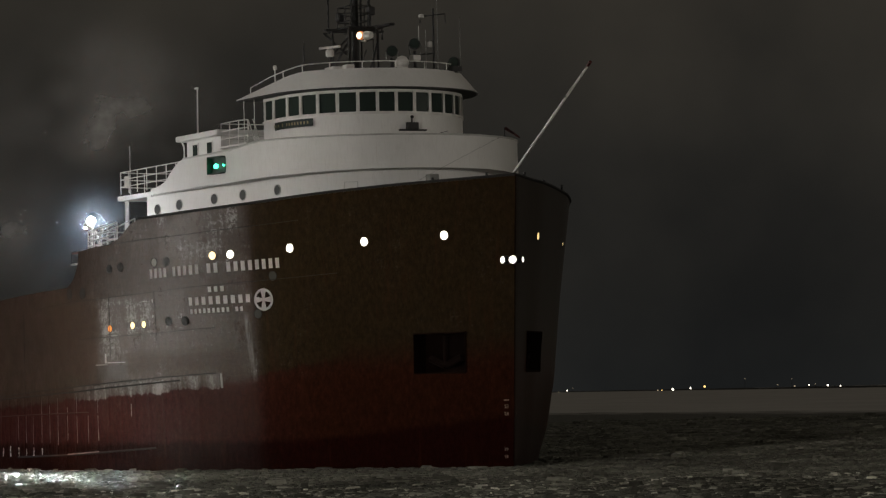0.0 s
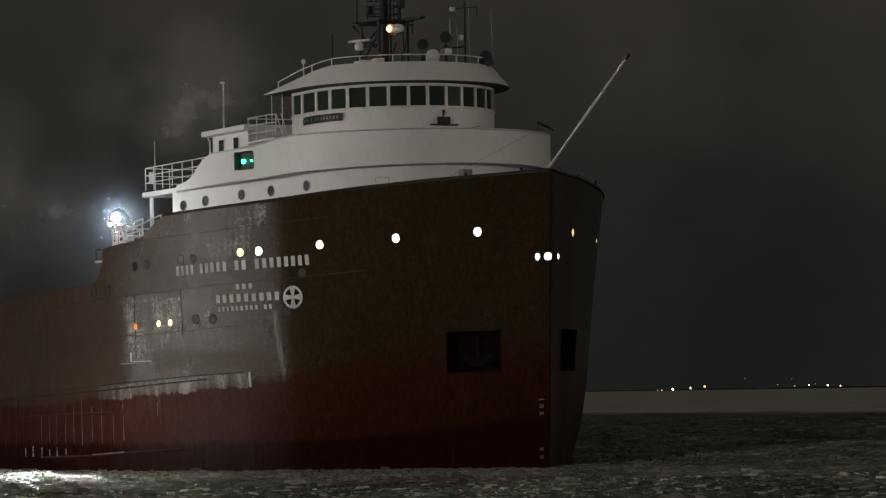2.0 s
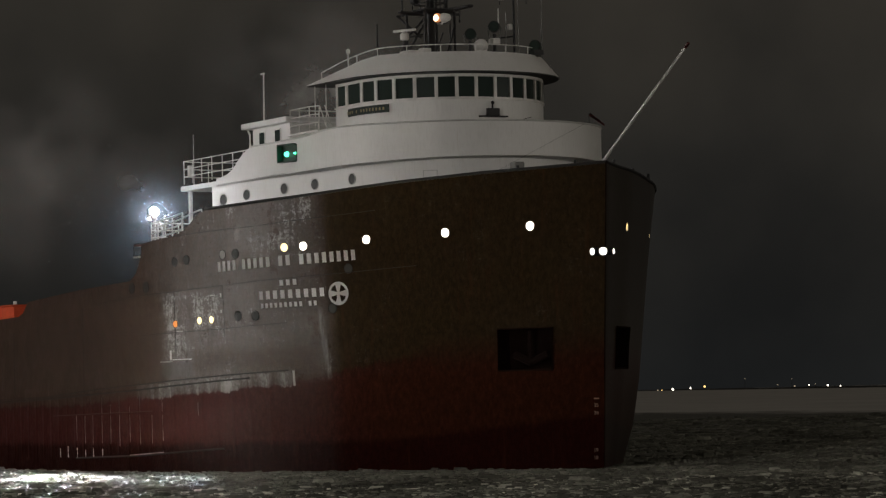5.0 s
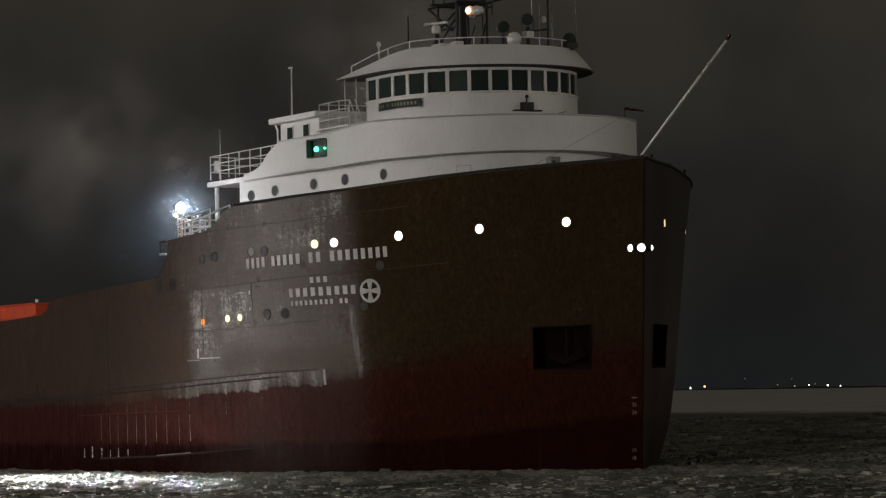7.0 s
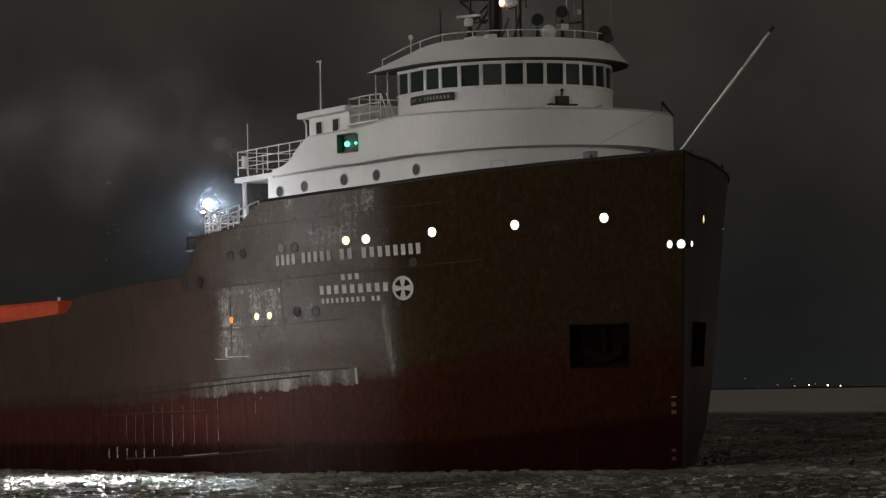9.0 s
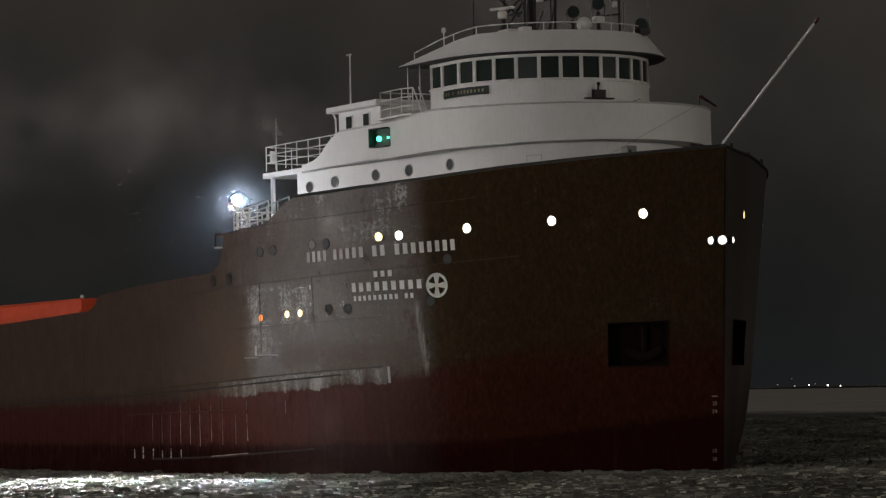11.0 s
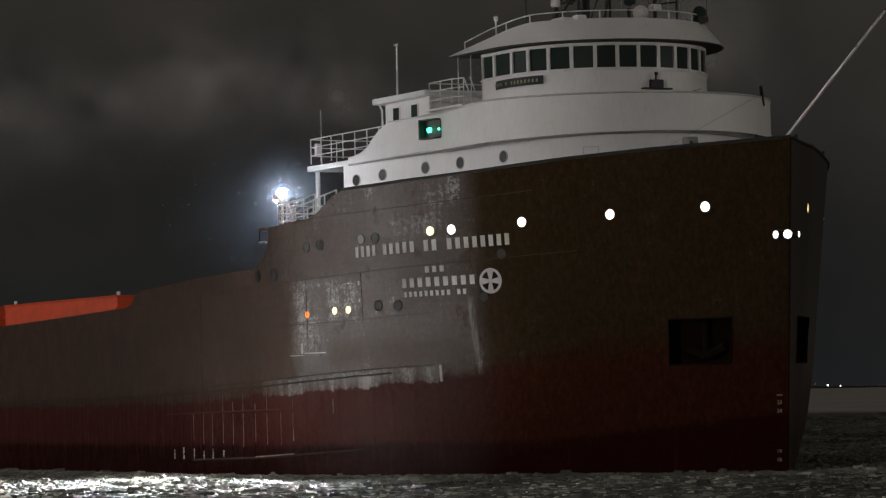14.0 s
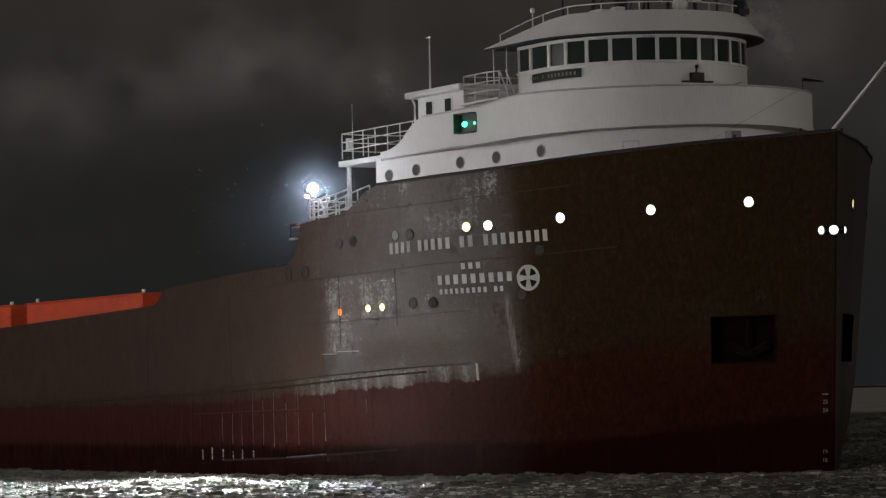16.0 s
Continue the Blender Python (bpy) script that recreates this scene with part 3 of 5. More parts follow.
edge_pts = [(x, -4.4, float(np.interp(x, CROWN_X, CROWN_Z)) - 0.03) for x in (-16.2, -15.6, -14.8, -14.0)]
edge_pts += [(x, y, float(np.interp(x, CROWN_X, CROWN_Z)) - 0.03 if y < 0 else 17.66) for x, y in arc(PH_X, 4.3, -90, 90, 37)] + [(-14.6, 4.4, 17.66), (-16.2, 4.4, 17.66)]
railing("canopy_rail", edge_pts, 0.34, ship, RAIL, 1, 0.024, edge_pts[0:-1:4])
for px, py in ((-16.0, -4.85), (-15.1, -4.75)):
    bm = bmesh.new()
    add_path(bm, [(px, py, 14.6), (px, py, 16.3), (px, py, 16.83)], 0.022)
    part("canopy_post", bm, RAIL, roof)
wing = [(-24.1, -7.65), (-23.3, -7.57), (-22.5, -7.48), (-21.6, -7.38), (-20.7, -7.27), (-19.8, -7.16), (-18.9, -7.06), (-18.3, -7.02)]
railing("bridge_rail", [(-24.1, 0, 12.86), (-24.15, -3.6, 12.86), (-24.15, -6.4, 12.86)] + [(x, y, 12.88 + 0.026 * (x + 24.1)) for x, y in wing], 1.05, ship, RAIL, 3, 0.024)
railing("bridge_rail", [(x, -y, 12.88) for x, y in wing], 1.05, ship, RAIL, 3, 0.024)
railing("cabin_rail", [(-18.25, -5.0, 14.75), (-17.2, -5.05, 14.75), (-16.2, -5.05, 14.75), (-15.3, -5.0, 14.72)], 1.1, ship, RAIL, 3)
railing("cabin_rail", [(-18.25, -5.0, 14.75), (-18.2, -3.6, 14.75), (-18.2, -2.4, 14.75)], 1.1, ship, RAIL, 3)
bm = bmesh.new()
add_box(bm, (-18.4, -5.15, 14.68), (-15.2, -2.0, 14.76))
part("landing", bm, WHITE, ship)
for sx in (-15.25, -14.75):
    bm = bmesh.new()
    add_path(bm, [(sx, -5.0, 15.8), (sx + 0.9, -4.9, 14.2)], 0.03)
    part("stair_rail", bm, RAIL, ship)
bm = bmesh.new()
add_box(bm, (-18.2, -4.6, 12.9), (-15.3, -2.2, 14.68))
part("stair_house", bm, WHITE, ship)

# cabin abaft the pilothouse
bm = bmesh.new()
add_box(bm, (-22.5, -4.9, 12.86), (-18.45, -1.6, 15.36))
bevel(bm, 0.08, 2)
cabin = part("cabin", bm, WHITE, ship, "small white cabin with an overhanging flat roof")
bm = bmesh.new()
add_box(bm, (-23.0, -5.25, 15.34), (-18.2, -1.3, 15.6))
bevel(bm, 0.05, 2)
part("cabin_roof", bm, WHITE, cabin)
for wx in (-21.62, -19.98):
    bm = bmesh.new()
    add_box(bm, (wx - 0.06, -4.945, 14.44), (wx + 0.56, -4.89, 15.16))
    bevel(bm, 0.02, 1)
    fr = part("cabin_window", bm, RAIL, cabin)
    bm = bmesh.new()
    add_box(bm, (wx, -4.965, 14.5), (wx + 0.5, -4.94, 15.1))
    part("pane", bm, GLASS, fr, "dark window pane")
bm = bmesh.new()
add_path(bm, [(-22.8, -5.0, 15.36), (-22.62, -4.97, 15.1), (-22.6, -4.97, 14.6), (-22.6, -4.97, 13.0)], 0.045)
part("downpipe", bm, RAIL, cabin)
bm = bmesh.new()
add_tube(bm, (-22.4, -4.33, 15.6), (-22.36, -4.33, 17.9), 0.045, 8, 0.03)
add_box(bm, (-22.62, -4.37, 17.88), (-22.3, -4.29, 17.95))
part("whip_mast", bm, RAIL, ship)
bm = bmesh.new()
add_tube(bm, (-24.0, -7.2, 12.86), (-24.0, -7.2, 15.2), 0.032, 6, 0.015)
part("antenna", bm, GREYM, ship)
bm = bmesh.new()
add_box(bm, (-24.05, -7.5, 13.25), (-23.85, -7.3, 13.75))
part("lifebuoy_box", bm, RAIL, ship)

# post under the bridge wing, and the quarter-deck rails lit by the floodlamp
bm = bmesh.new()
add_tube(bm, (-24.0, -7.4, 10.0), (-24.0, -7.4, 12.56), 0.1, 10)
part("wing_post", bm, WHITE, ship)
bm = bmesh.new()
add_tube(bm, (-24.0, 7.4, 8.0), (-24.0, 7.4, 12.56), 0.1, 10)
part("wing_post", bm, WHITE, ship)
railing("quarter_rail", [(-21.75, -10.35, 10.0), (-20.9, -10.4, 10.05), (-20.1, -10.4, 10.1), (-19.3, -10.4, 10.15), (-18.5, -10.25, 10.3)], 0.95, ship, POLE, 4, 0.03)
railing("quarter_rail", [(-21.75, -10.35, 10.0), (-21.8, -9.0, 10.0), (-21.8, -7.6, 10.0), (-21.8, -6.0, 10.0)], 0.95, ship, POLE, 3, 0.03)
railing("quarter_rail", [(-19.4, -9.9, 10.5), (-18.4, -9.87, 10.66), (-17.5, -9.78, 10.8)], 0.55, ship, WHITE, 1, 0.03)
for sgn in (-1, 1):
    bm = bmesh.new()
    add_path(bm, [(-20.45, -10.35, 10.15), (-20.45, -10.35, 10.5), (-20.45 + 0.45 * sgn, -10.35, 11.0)], 0.06)
    part("chock_bracket", bm, WHITE, ship)
bm = bmesh.new()
add_path(bm, [(-21.9, -10.9, 10.06), (-22.5, -10.9, 10.04), (-22.5, -10.9, 9.5)], 0.03)
part("deck_lip", bm, DARK, ship)
bm = bmesh.new()
add_box(bm, (-22.52, -10.95, 9.42), (-21.95, -10.8, 9.5))
bevel(bm, 0.02, 1)
part("lip_foot", bm, GREYM, ship)
bm = bmesh.new()
add_box(bm, (-22.5, -10.9, 9.95), (-21.6, 10.9, 10.02))
part("deck_overhang", bm, DECK, ship)

# floodlamp on the corner post of the rail, shining outboard and down to the water
lamp_c = Vector((-21.96, -10.1, 11.5))
bm = bmesh.new()
add_tube(bm, (-21.94, -10.1, 10.0), (-21.94, -10.1, 11.18), 0.06, 10)
lamp_post = part("lamp_post", bm, WHITE, ship)
bm = bmesh.new()
lathe(bm, [(0.07, 0.0), (0.12, 0.03), (0.12, 0.14), (0.07, 0.17)], 14, (-21.94, -10.1, 11.1))
floodlamp = part("floodlamp", bm, RAIL, ship, "glaring white deck floodlamp on a post")
bm = bmesh.new()
bmesh.ops.create_uvsphere(bm, u_segments=18, v_segments=14, radius=0.21, matrix=Matrix.Translation(lamp_c))
part("lamp_globe", bm, LAMP, floodlamp, smooth=True)
# the beam: an added lens deep in a square light-blocking hood, tilted down to the water
aimv = Vector((0.38, -0.52, -0.76)).normalized()
lm = Matrix.Translation(lamp_c + Vector((0.42, -0.4, -0.24))) @ aimv.to_track_quat("Z", "Y").to_matrix().to_4x4()
for name, w, lo_z, mat in (("lamp_hood", 0.09, -0.03, BLACK), ("hood_sleeve", 0.105, -0.05, RAIL)):
    bm = bmesh.new()
    add_box(bm, (-w, -w, lo_z), (w, w, lo_z + 0.02), lm)
    for lo, hi in (((-w, -w), (0.012 - w, w)), ((w - 0.012, -w), (w, w)), ((0.012 - w, -w), (w - 0.012, 0.012 - w)), ((0.012 - w, w - 0.012), (w - 0.012, w))):
        add_box(bm, (*lo, lo_z + 0.02), (*hi, 0.165), lm)
    part(name, bm, mat, floodlamp)
bm = bmesh.new()
add_box(bm, (-0.05, -0.05, 0.004), (0.05, 0.05, 0.02), lm)
part("lamp_lens", bm, BEAM, floodlamp)

# green sidelight in its dark box
bm = bmesh.new()
sd = Vector((-14.42, -6.61, 0)) - Vector((-15.86, -6.78, 0))
sl = Matrix((sd.normalized(), Vector((0, 0, 1)), Vector((sd.y, -sd.x, 0)).normalized())).transposed().to_4x4()
sl.translation = Vector((-15.86, -6.78, 13.3))
add_box(bm, (0.36, 0, -0.05), (1.54, 0.72, 0.035), sl)
sidebox = part("sidelight_box", bm, SIGN, ship, "dark green box of the starboard sidelight")
for cx, rr in ((0.84, 0.115), (1.5, 0.05)):
    bm = bmesh.new()
    bmesh.ops.create_uvsphere(bm, u_segments=14, v_segments=10, radius=rr, matrix=sl @ Matrix.Translation((cx, 0.33, 0.09)))
    part("green_lens", bm, GREEN, sidebox, "glowing green lens", smooth=True)
bm = bmesh.new()
add_box(bm, (0.36, -0.04, 0.035), (1.54, 0.0, 0.3), sl)
add_box(bm, (0.36, 0.72, 0.035), (1.54, 0.76, 0.3), sl)
add_box(bm, (0.36, 0, 0.035), (0.4, 0.72, 0.3), sl)
part("sidelight_screen", bm, SIGN, sidebox)


# name board and searchlight gear on the pilothouse front
def curved_plate(name, a0, a1, z0, z1, r, mat, parent, thick=0.05, n=10):
    bm = bmesh.new()
    pts = arc(PH_X, r, a0, a1, n)
    lo = [bm.verts.new((x, y, z0)) for x, y in pts]
    hi = [bm.verts.new((x, y, z1)) for x, y in pts]
    for i in range(n - 1):
        bm.faces.new((lo[i], lo[i + 1], hi[i + 1], hi[i]))
    bmesh.ops.solidify(bm, geom=bm.faces[:], thickness=-thick)
    bmesh.ops.recalc_face_normals(bm, faces=bm.faces[:])
    return part(name, bm, mat, parent)


board = curved_plate("name_board", -106, -61, 15.18, 15.53, 4.44, SIGN, ship)
for k in range(15):
    if k in (4, 6):
        continue
    t = -102.0 + k * 2.6
    curved_plate("board_mark", t, t + 1.3, 15.29, 15.42, 4.455, GOLD, board, 0.012, 3)
bm = bmesh.new()
add_box(bm, (-8.55, -0.72, 14.84), (-8.3, 0.62, 14.9))
add_box(bm, (-8.52, -0.36, 14.9), (-8.3, 0.2, 15.22))
bevel(bm, 0.015, 1)
gear = part("searchlight_gear", bm, DARK, ship)
bm = bmesh.new()
add_tube(bm, (-8.42, -0.1, 15.2), (-8.4, -0.1, 15.42), 0.04)
bmesh.ops.create_uvsphere(bm, u_segments=12, v_segments=8, radius=0.08, matrix=Matrix.Translation((-8.38, -0.1, 15.46)))
part("camera_dome", bm, DARK, gear)

# ---------------------------------------------------------------- gear on the canopy
TOP = 17.68


def roof_mast():
    bm = bmesh.new()
    add_tube(bm, (-14.05, 0, TOP - 0.1), (-14.05, 0, 23.4), 0.19, 12, 0.15)
    mast = part("mast", bm, DARK, ship, "dark steel mast with platform and ladders")
    bm = bmesh.new()
    add_box(bm, (-15.2, -0.9, 19.95), (-12.9, 0.9, 20.03))
    add_box(bm, (-14.3, -1.5, 19.9), (-14.0, 1.5, 19.98))
    part("mast_platform", bm, DARK, mast)
    bm = bmesh.new()
    corners = [(-14.8, -0.5), (-13.4, -0.5), (-13.4, 0.5), (-14.8, 0.5), (-14.8, -0.5)]
    for h in (20.35, 20.7, 21.05):
        add_path(bm, [(x, y, h) for x, y in corners], 0.03)
    for x, y in corners[:4] + [(-14.05, -0.5), (-14.05, 0.5)]:
        add_tube(bm, (x, y, 20.0), (x, y, 21.05), 0.03)
    part("mast_basket", bm, DARK, mast)
    for x, y in ((-14.9, -0.75), (-13.2, -0.75), (-13.2, 0.75), (-14.9, 0.75)):
        bm = bmesh.new()
        add_tube(bm, (x, y, TOP - 0.05), (x, y, 19.95), 0.055)
        part("mast_leg", bm, DARK, mast)
    bm = bmesh.new()
    add_path(bm, [(-14.9, -0.75, 18.9), (-14.05, 0, 20.0)], 0.05)
    add_path(bm, [(-13.2, -0.75, 18.0), (-13.7, -0.4, 19.95)], 0.04)
    add_path(bm, [(-14.9, -0.75, 18.9), (-13.2, -0.75, 18.9)], 0.04)
    add_path(bm, [(-12.6, 0.2, TOP), (-12.6, 0.2, 19.4), (-13.3, 0.2, 19.4)], 0.04)
    add_path(bm, [(-12.9, -0.5, TOP), (-12.55, -0.2, 18.9)], 0.035)
    add_path(bm, [(-15.9, -0.6, 19.98), (-11.9, 0.3, 19.98), (-11.9, 0.3, 19.3)], 0.045)
    add_path(bm, [(-15.6, -0.6, 19.98), (-15.6, -0.6, 22.2)], 0.04)
    add_path(bm, [(-13.4, 0.4, 20.0), (-13.4, 0.4, 23.0)], 0.07)
    for k in range(9):
        add_path(bm, [(-14.5, -0.35, 18.0 + k * 0.3), (-14.15, -0.35, 18.0 + k * 0.3)], 0.022)
    part("mast_bracing", bm, DARK, mast)
    for pts in ([(-15.9, -0.7, 19.98), (-14.6, -0.2, 18.9)], [(-14.9, -0.75, 18.2), (-13.2, -0.75, 19.4)], [(-13.2, 0.75, 18.0), (-12.4, 0.3, 19.9)], [(-14.9, 0.75, 17.7), (-14.9, 0.75, 22.6)], [(-13.2, -0.6, 20.0), (-13.2, -0.6, 22.8)], [(-12.3, -0.2, 17.7), (-12.0, 0.1, 19.2)]):
        bm = bmesh.new()
        add_path(bm, pts, 0.055)
        part("brace", bm, DARK, mast)
    for px, py, pz in ((-14.6, -0.5, 20.4), (-13.4, 0.5, 20.6), (-14.05, -0.3, 21.6)):
        bm = bmesh.new()
        add_box(bm, (px - 0.18, py - 0.15, pz), (px + 0.18, py + 0.15, pz + 0.4))
        bevel(bm, 0.04, 1)
        part("mast_fitting", bm, DARK, mast)
    bm = bmesh.new()
    add_box(bm, (-12.1, 0.1, 19.85), (-10.7, 0.35, 19.97))
    bevel(bm, 0.03, 1)
    part("radar_bar", bm, DARK, mast)
    bm = bmesh.new()
    lathe(bm, [(0.16, -0.1), (0.2, -0.02), (0.22, 0.12), (0.15, 0.38), (0.08, 0.42)], 14, (-11.72, -0.65, 19.45), (0.3, 0.1, 0))
    add_path(bm, [(-11.72, -0.65, 19.3), (-12.6, -0.2, 19.3), (-13.4, 0.0, 19.4)], 0.04)
    lamp = part("masthead_lamp", bm, RAIL, mast)
    bm = bmesh.new()
    bmesh.ops.create_uvsphere(bm, u_segments=14, v_segments=10, radius=0.16, matrix=Matrix.Translation((-11.85, -0.87, 19.46)))
    part("lamp_lens", bm, MASTL, lamp, "glowing warm white masthead lamp", smooth=True)
    # added emitting ring that stands for the orange flare round the lamp
    bm = bmesh.new()
    lathe(bm, [(0.15, 0.0), (0.205, 0.02), (0.205, 0.07), (0.15, 0.09)], 18, (-11.82, -0.82, 19.46), (0.45, -0.9, 0))
    part("lamp_flare_ring", bm, MASTR, lamp, "glowing ring that stands for the lamp's orange flare", smooth=True)


roof_mast()


def radar(x, y):
    bm = bmesh.new()
    for dx, dy in ((-0.3, -0.25), (0.3, -0.25), (0, 0.3)):
        add_path(bm, [(x + dx, y + dy, TOP), (x, y, TOP + 0.75)], 0.045)
    add_tube(bm, (x, y, TOP + 0.5), (x, y, TOP + 1.0), 0.08)
    stand = part("radar_stand", bm, DARK, ship)
    bm = bmesh.new()
    lathe(bm, [(0.12, 0.0), (0.2, 0.05), (0.2, 0.28), (0.12, 0.36)], 14, (x, y, TOP + 0.98))
    part("radar_motor", bm, RAIL, stand)
    bm = bmesh.new()
    m = Matrix.Translation((x, y, TOP + 1.42)) @ pose(0, 0, 0, 0, 0, 25)
    add_box(bm, (-0.62, -0.06, -0.05), (0.62, 0.06, 0.06), m)
    bevel(bm, 0.03, 2)
    part("radar_scanner", bm, RAIL, stand)


radar(-13.9, -1.4)


def whip(x, y, h, r=0.022, mat=WIRE, z=None):
    bm = bmesh.new()
    add_tube(bm, (x, y, TOP if z is None else z), (x, y, TOP + h), r, 8, r * 0.6)
    return part("whip_antenna", bm, mat, ship)


whip(-14.6, -2.4, 1.75, 0.05, DARK)
whip(-9.8, 2.05, 3.4, 0.026)
whip(-9.4, 3.0, 2.45, 0.024)
whip(-10.3, 1.35, 2.1, 0.03, POLE, TOP + 1.2)
whip(-10.0, 1.55, 1.9, 0.02)


STAND = plain("grey_stand", (0.16, 0.16, 0.15), 0.5)


def searchlight(x, y, h, turn):
    bm = bmesh.new()
    add_tube(bm, (x, y, TOP - 0.05), (x, y, TOP + h - 0.3), 0.08)
    add_box(bm, (x - 0.24, y - 0.24, TOP), (x + 0.24, y + 0.24, TOP + 0.22))
    st = part("searchlight_stand", bm, DARK, ship)
    ax = Vector((math.cos(turn), math.sin(turn), 0.05))
    bm = bmesh.new()
    lathe(bm, [(0.08, -0.3), (0.19, -0.23), (0.25, 0.0), (0.26, 0.18), (0.24, 0.19)], 18, (x, y, TOP + h), ax)
    dr = part("searchlight_drum", bm, DARK, st)
    bm = bmesh.new()
    lathe(bm, [(0.225, 0.0), (0.21, 0.03), (0.1, 0.05)], 18, Vector((x, y, TOP + h)) + ax * 0.19, ax)
    part("searchlight_glass", bm, GLASS, dr)
    bm = bmesh.new()
    s = Vector((-ax.y, ax.x, 0)) * 0.29
    add_path(bm, [Vector((x, y, TOP + h)) + s, Vector((x, y, TOP + h - 0.45)) + s * 0.8, Vector((x, y, TOP + h - 0.45)) - s * 0.8, Vector((x, y, TOP + h)) - s], 0.035)
    part("searchlight_yoke", bm, STAND, st)
    bm = bmesh.new()
    add_box(bm, (x - 0.2, y - 0.2, TOP + h - 0.75), (x + 0.2, y + 0.2, TOP + h - 0.5))
    bevel(bm, 0.03, 1)
    if h > 1.1:
        part("searchlight_motor", bm, RAIL, st)


searchlight(-10.5, 1.25, 1.3, radians(-35))
searchlight(-10.9, 0.25, 0.98, radians(-20))
searchlight(-9.5, 2.75, 0.4, radians(-45))
bm = bmesh.new()
bmesh.ops.create_uvsphere(bm, u_segments=18, v_segments=12, radius=0.32, matrix=Matrix.Translation((-10.6, 0.62, TOP + 0.45)))
add_tube(bm, (-10.6, 0.62, TOP), (-10.6, 0.62, TOP + 0.25), 0.26, 14)
part("satellite_dome", bm, RAIL, ship, smooth=True)
bm = bmesh.new()
add_box(bm, (-13.3, -2.0, TOP), (-12.4, -1.4, TOP + 0.4))
add_box(bm, (-12.1, -1.7, TOP), (-11.6, -1.3, TOP + 0.42))
bevel(bm, 0.03, 1)
part("deck_locker", bm, RAIL, ship)
# small lamp post at the canopy's after corner
bm = bmesh.new()
add_tube(bm, (-13.65, -4.35, 17.38), (-13.65, -4.35, 17.98), 0.03, 8)
small_lamp = part("canopy_lamp", bm, RAIL, ship)
bm = bmesh.new()
lathe(bm, [(0.05, 0.0), (0.09, 0.03), (0.09, 0.17), (0.04, 0.22)], 12, (-13.65, -4.35, 17.96))
part("lamp_cap", bm, RAIL, small_lamp)
# instrument tree
bm = bmesh.new()
add_path(bm, [(-9.9, 1.9, TOP), (-9.9, 1.9, TOP + 2.9)], 0.05)
add_path(bm, [(-10.9, 1.5, TOP + 0.85), (-9.9, 1.9, TOP + 0.85)], 0.04)
add_path(bm, [(-10.9, 1.5, TOP + 0.85), (-10.9, 1.5, TOP)], 0.035)
add_path(bm, [(-10.6, 1.6, TOP + 2.3), (-10.6, 1.6, TOP + 2.6), (-9.3, 2.2, TOP + 2.6), (-9.3, 2.2, TOP + 2.2)], 0.03)
tree = part("instrument_mast", bm, DARK, ship)
bm = bmesh.new()
add_box(bm, (-10.6, 1.5, TOP + 2.5), (-10.35, 1.7, TOP + 2.68))
bevel(bm, 0.03, 1)
part("instrument_case", bm, RAIL, tree)
bm = bmesh.new()
add_box(bm, (-10.2, 1.7, TOP + 1.15), (-10.0, 1.9, TOP + 1.4))
bevel(bm, 0.03, 1)
part("instrument_case", bm, RAIL, tree)

# ---------------------------------------------------------------- bow gear
bm = bmesh.new()
add_tube(bm, (0.37, 0, 12.2), (7.03, 0, 16.35), 0.068, 16, 0.046)
pole = part("steering_pole", bm, POLE, ship, "white raked steering pole over the stem", smooth=True)
bm = bmesh.new()
add_tube(bm, (6.95, 0, 16.3), (7.17, 0, 16.44), 0.065, 10)
part("pole_tip", bm, REDTIP, pole, "dull red tip")
bm = bmesh.new()
add_tube(bm, (5.1, 0, 15.15), (5.2, 0, 15.22), 0.056, 10)
part("pole_band", bm, DARK, pole)
for side in (-1, 1):
    bm = bmesh.new()
    pts = [Vector((rake(12) - a, side * breadth(a, sheer(a), side), sheer(a) + 0.02)) for a in np.linspace(0.0, 17.2, 30)]
    add_path(bm, pts, 0.07, 6)
    part("bulwark_cap", bm, DARK, ship)
for k, (a, side, h) in enumerate(((1.6, 1, 0.3), (4.0, 1, 0.22), (7.5, 1, 0.4), (9.5, 1, 0.25), (1.2, -1, 0.22), (3.4, -1, 0.2), (14.5, 1, 0.2))):
    bm = bmesh.new()
    y = side * (breadth(a, 12, side) - 0.15)
    add_tube(bm, (0.7 - a, y, sheer(a) - 0.1), (0.7 - a, y, sheer(a) + h), 0.06, 8)
    part("bitt", bm, DARK, ship)
bm = bmesh.new()
add_box(bm, (-3.3, -2.2, 12.0), (-2.85, -1.75, 12.5))
bevel(bm, 0.04, 2)
part("winch_box", bm, STAND, ship)
bm = bmesh.new()
add_path(bm, [(-4.7, -2.0, 12.25), (-5.5, 0.6, 13.34), (-6.3, 3.2, 14.42)], 0.005)
add_path(bm, [(-5.75, -0.6, 14.4), (-5.8, 0.3, 14.62)], 0.014)
part("stay_wire", bm, DARK, ship)
# outlined hatch on the deckhouse front
bm = bmesh.new()
for p, q in (((0, 0), (0.6, 0)), ((0.6, 0), (0.6, 0.42)), ((0.6, 0.42), (0, 0.42)), ((0, 0.42), (0, 0))):
    ta = radians(-42)
    f = lambda u, w: (-12.2 + 5.57 * math.cos(ta + u / 5.57), 5.57 * math.sin(ta + u / 5.57), 12.05 + w)
    add_path(bm, [f(*p), f(*q)], 0.018)
part("hatch_outline", bm, GREYM, deckhouse)

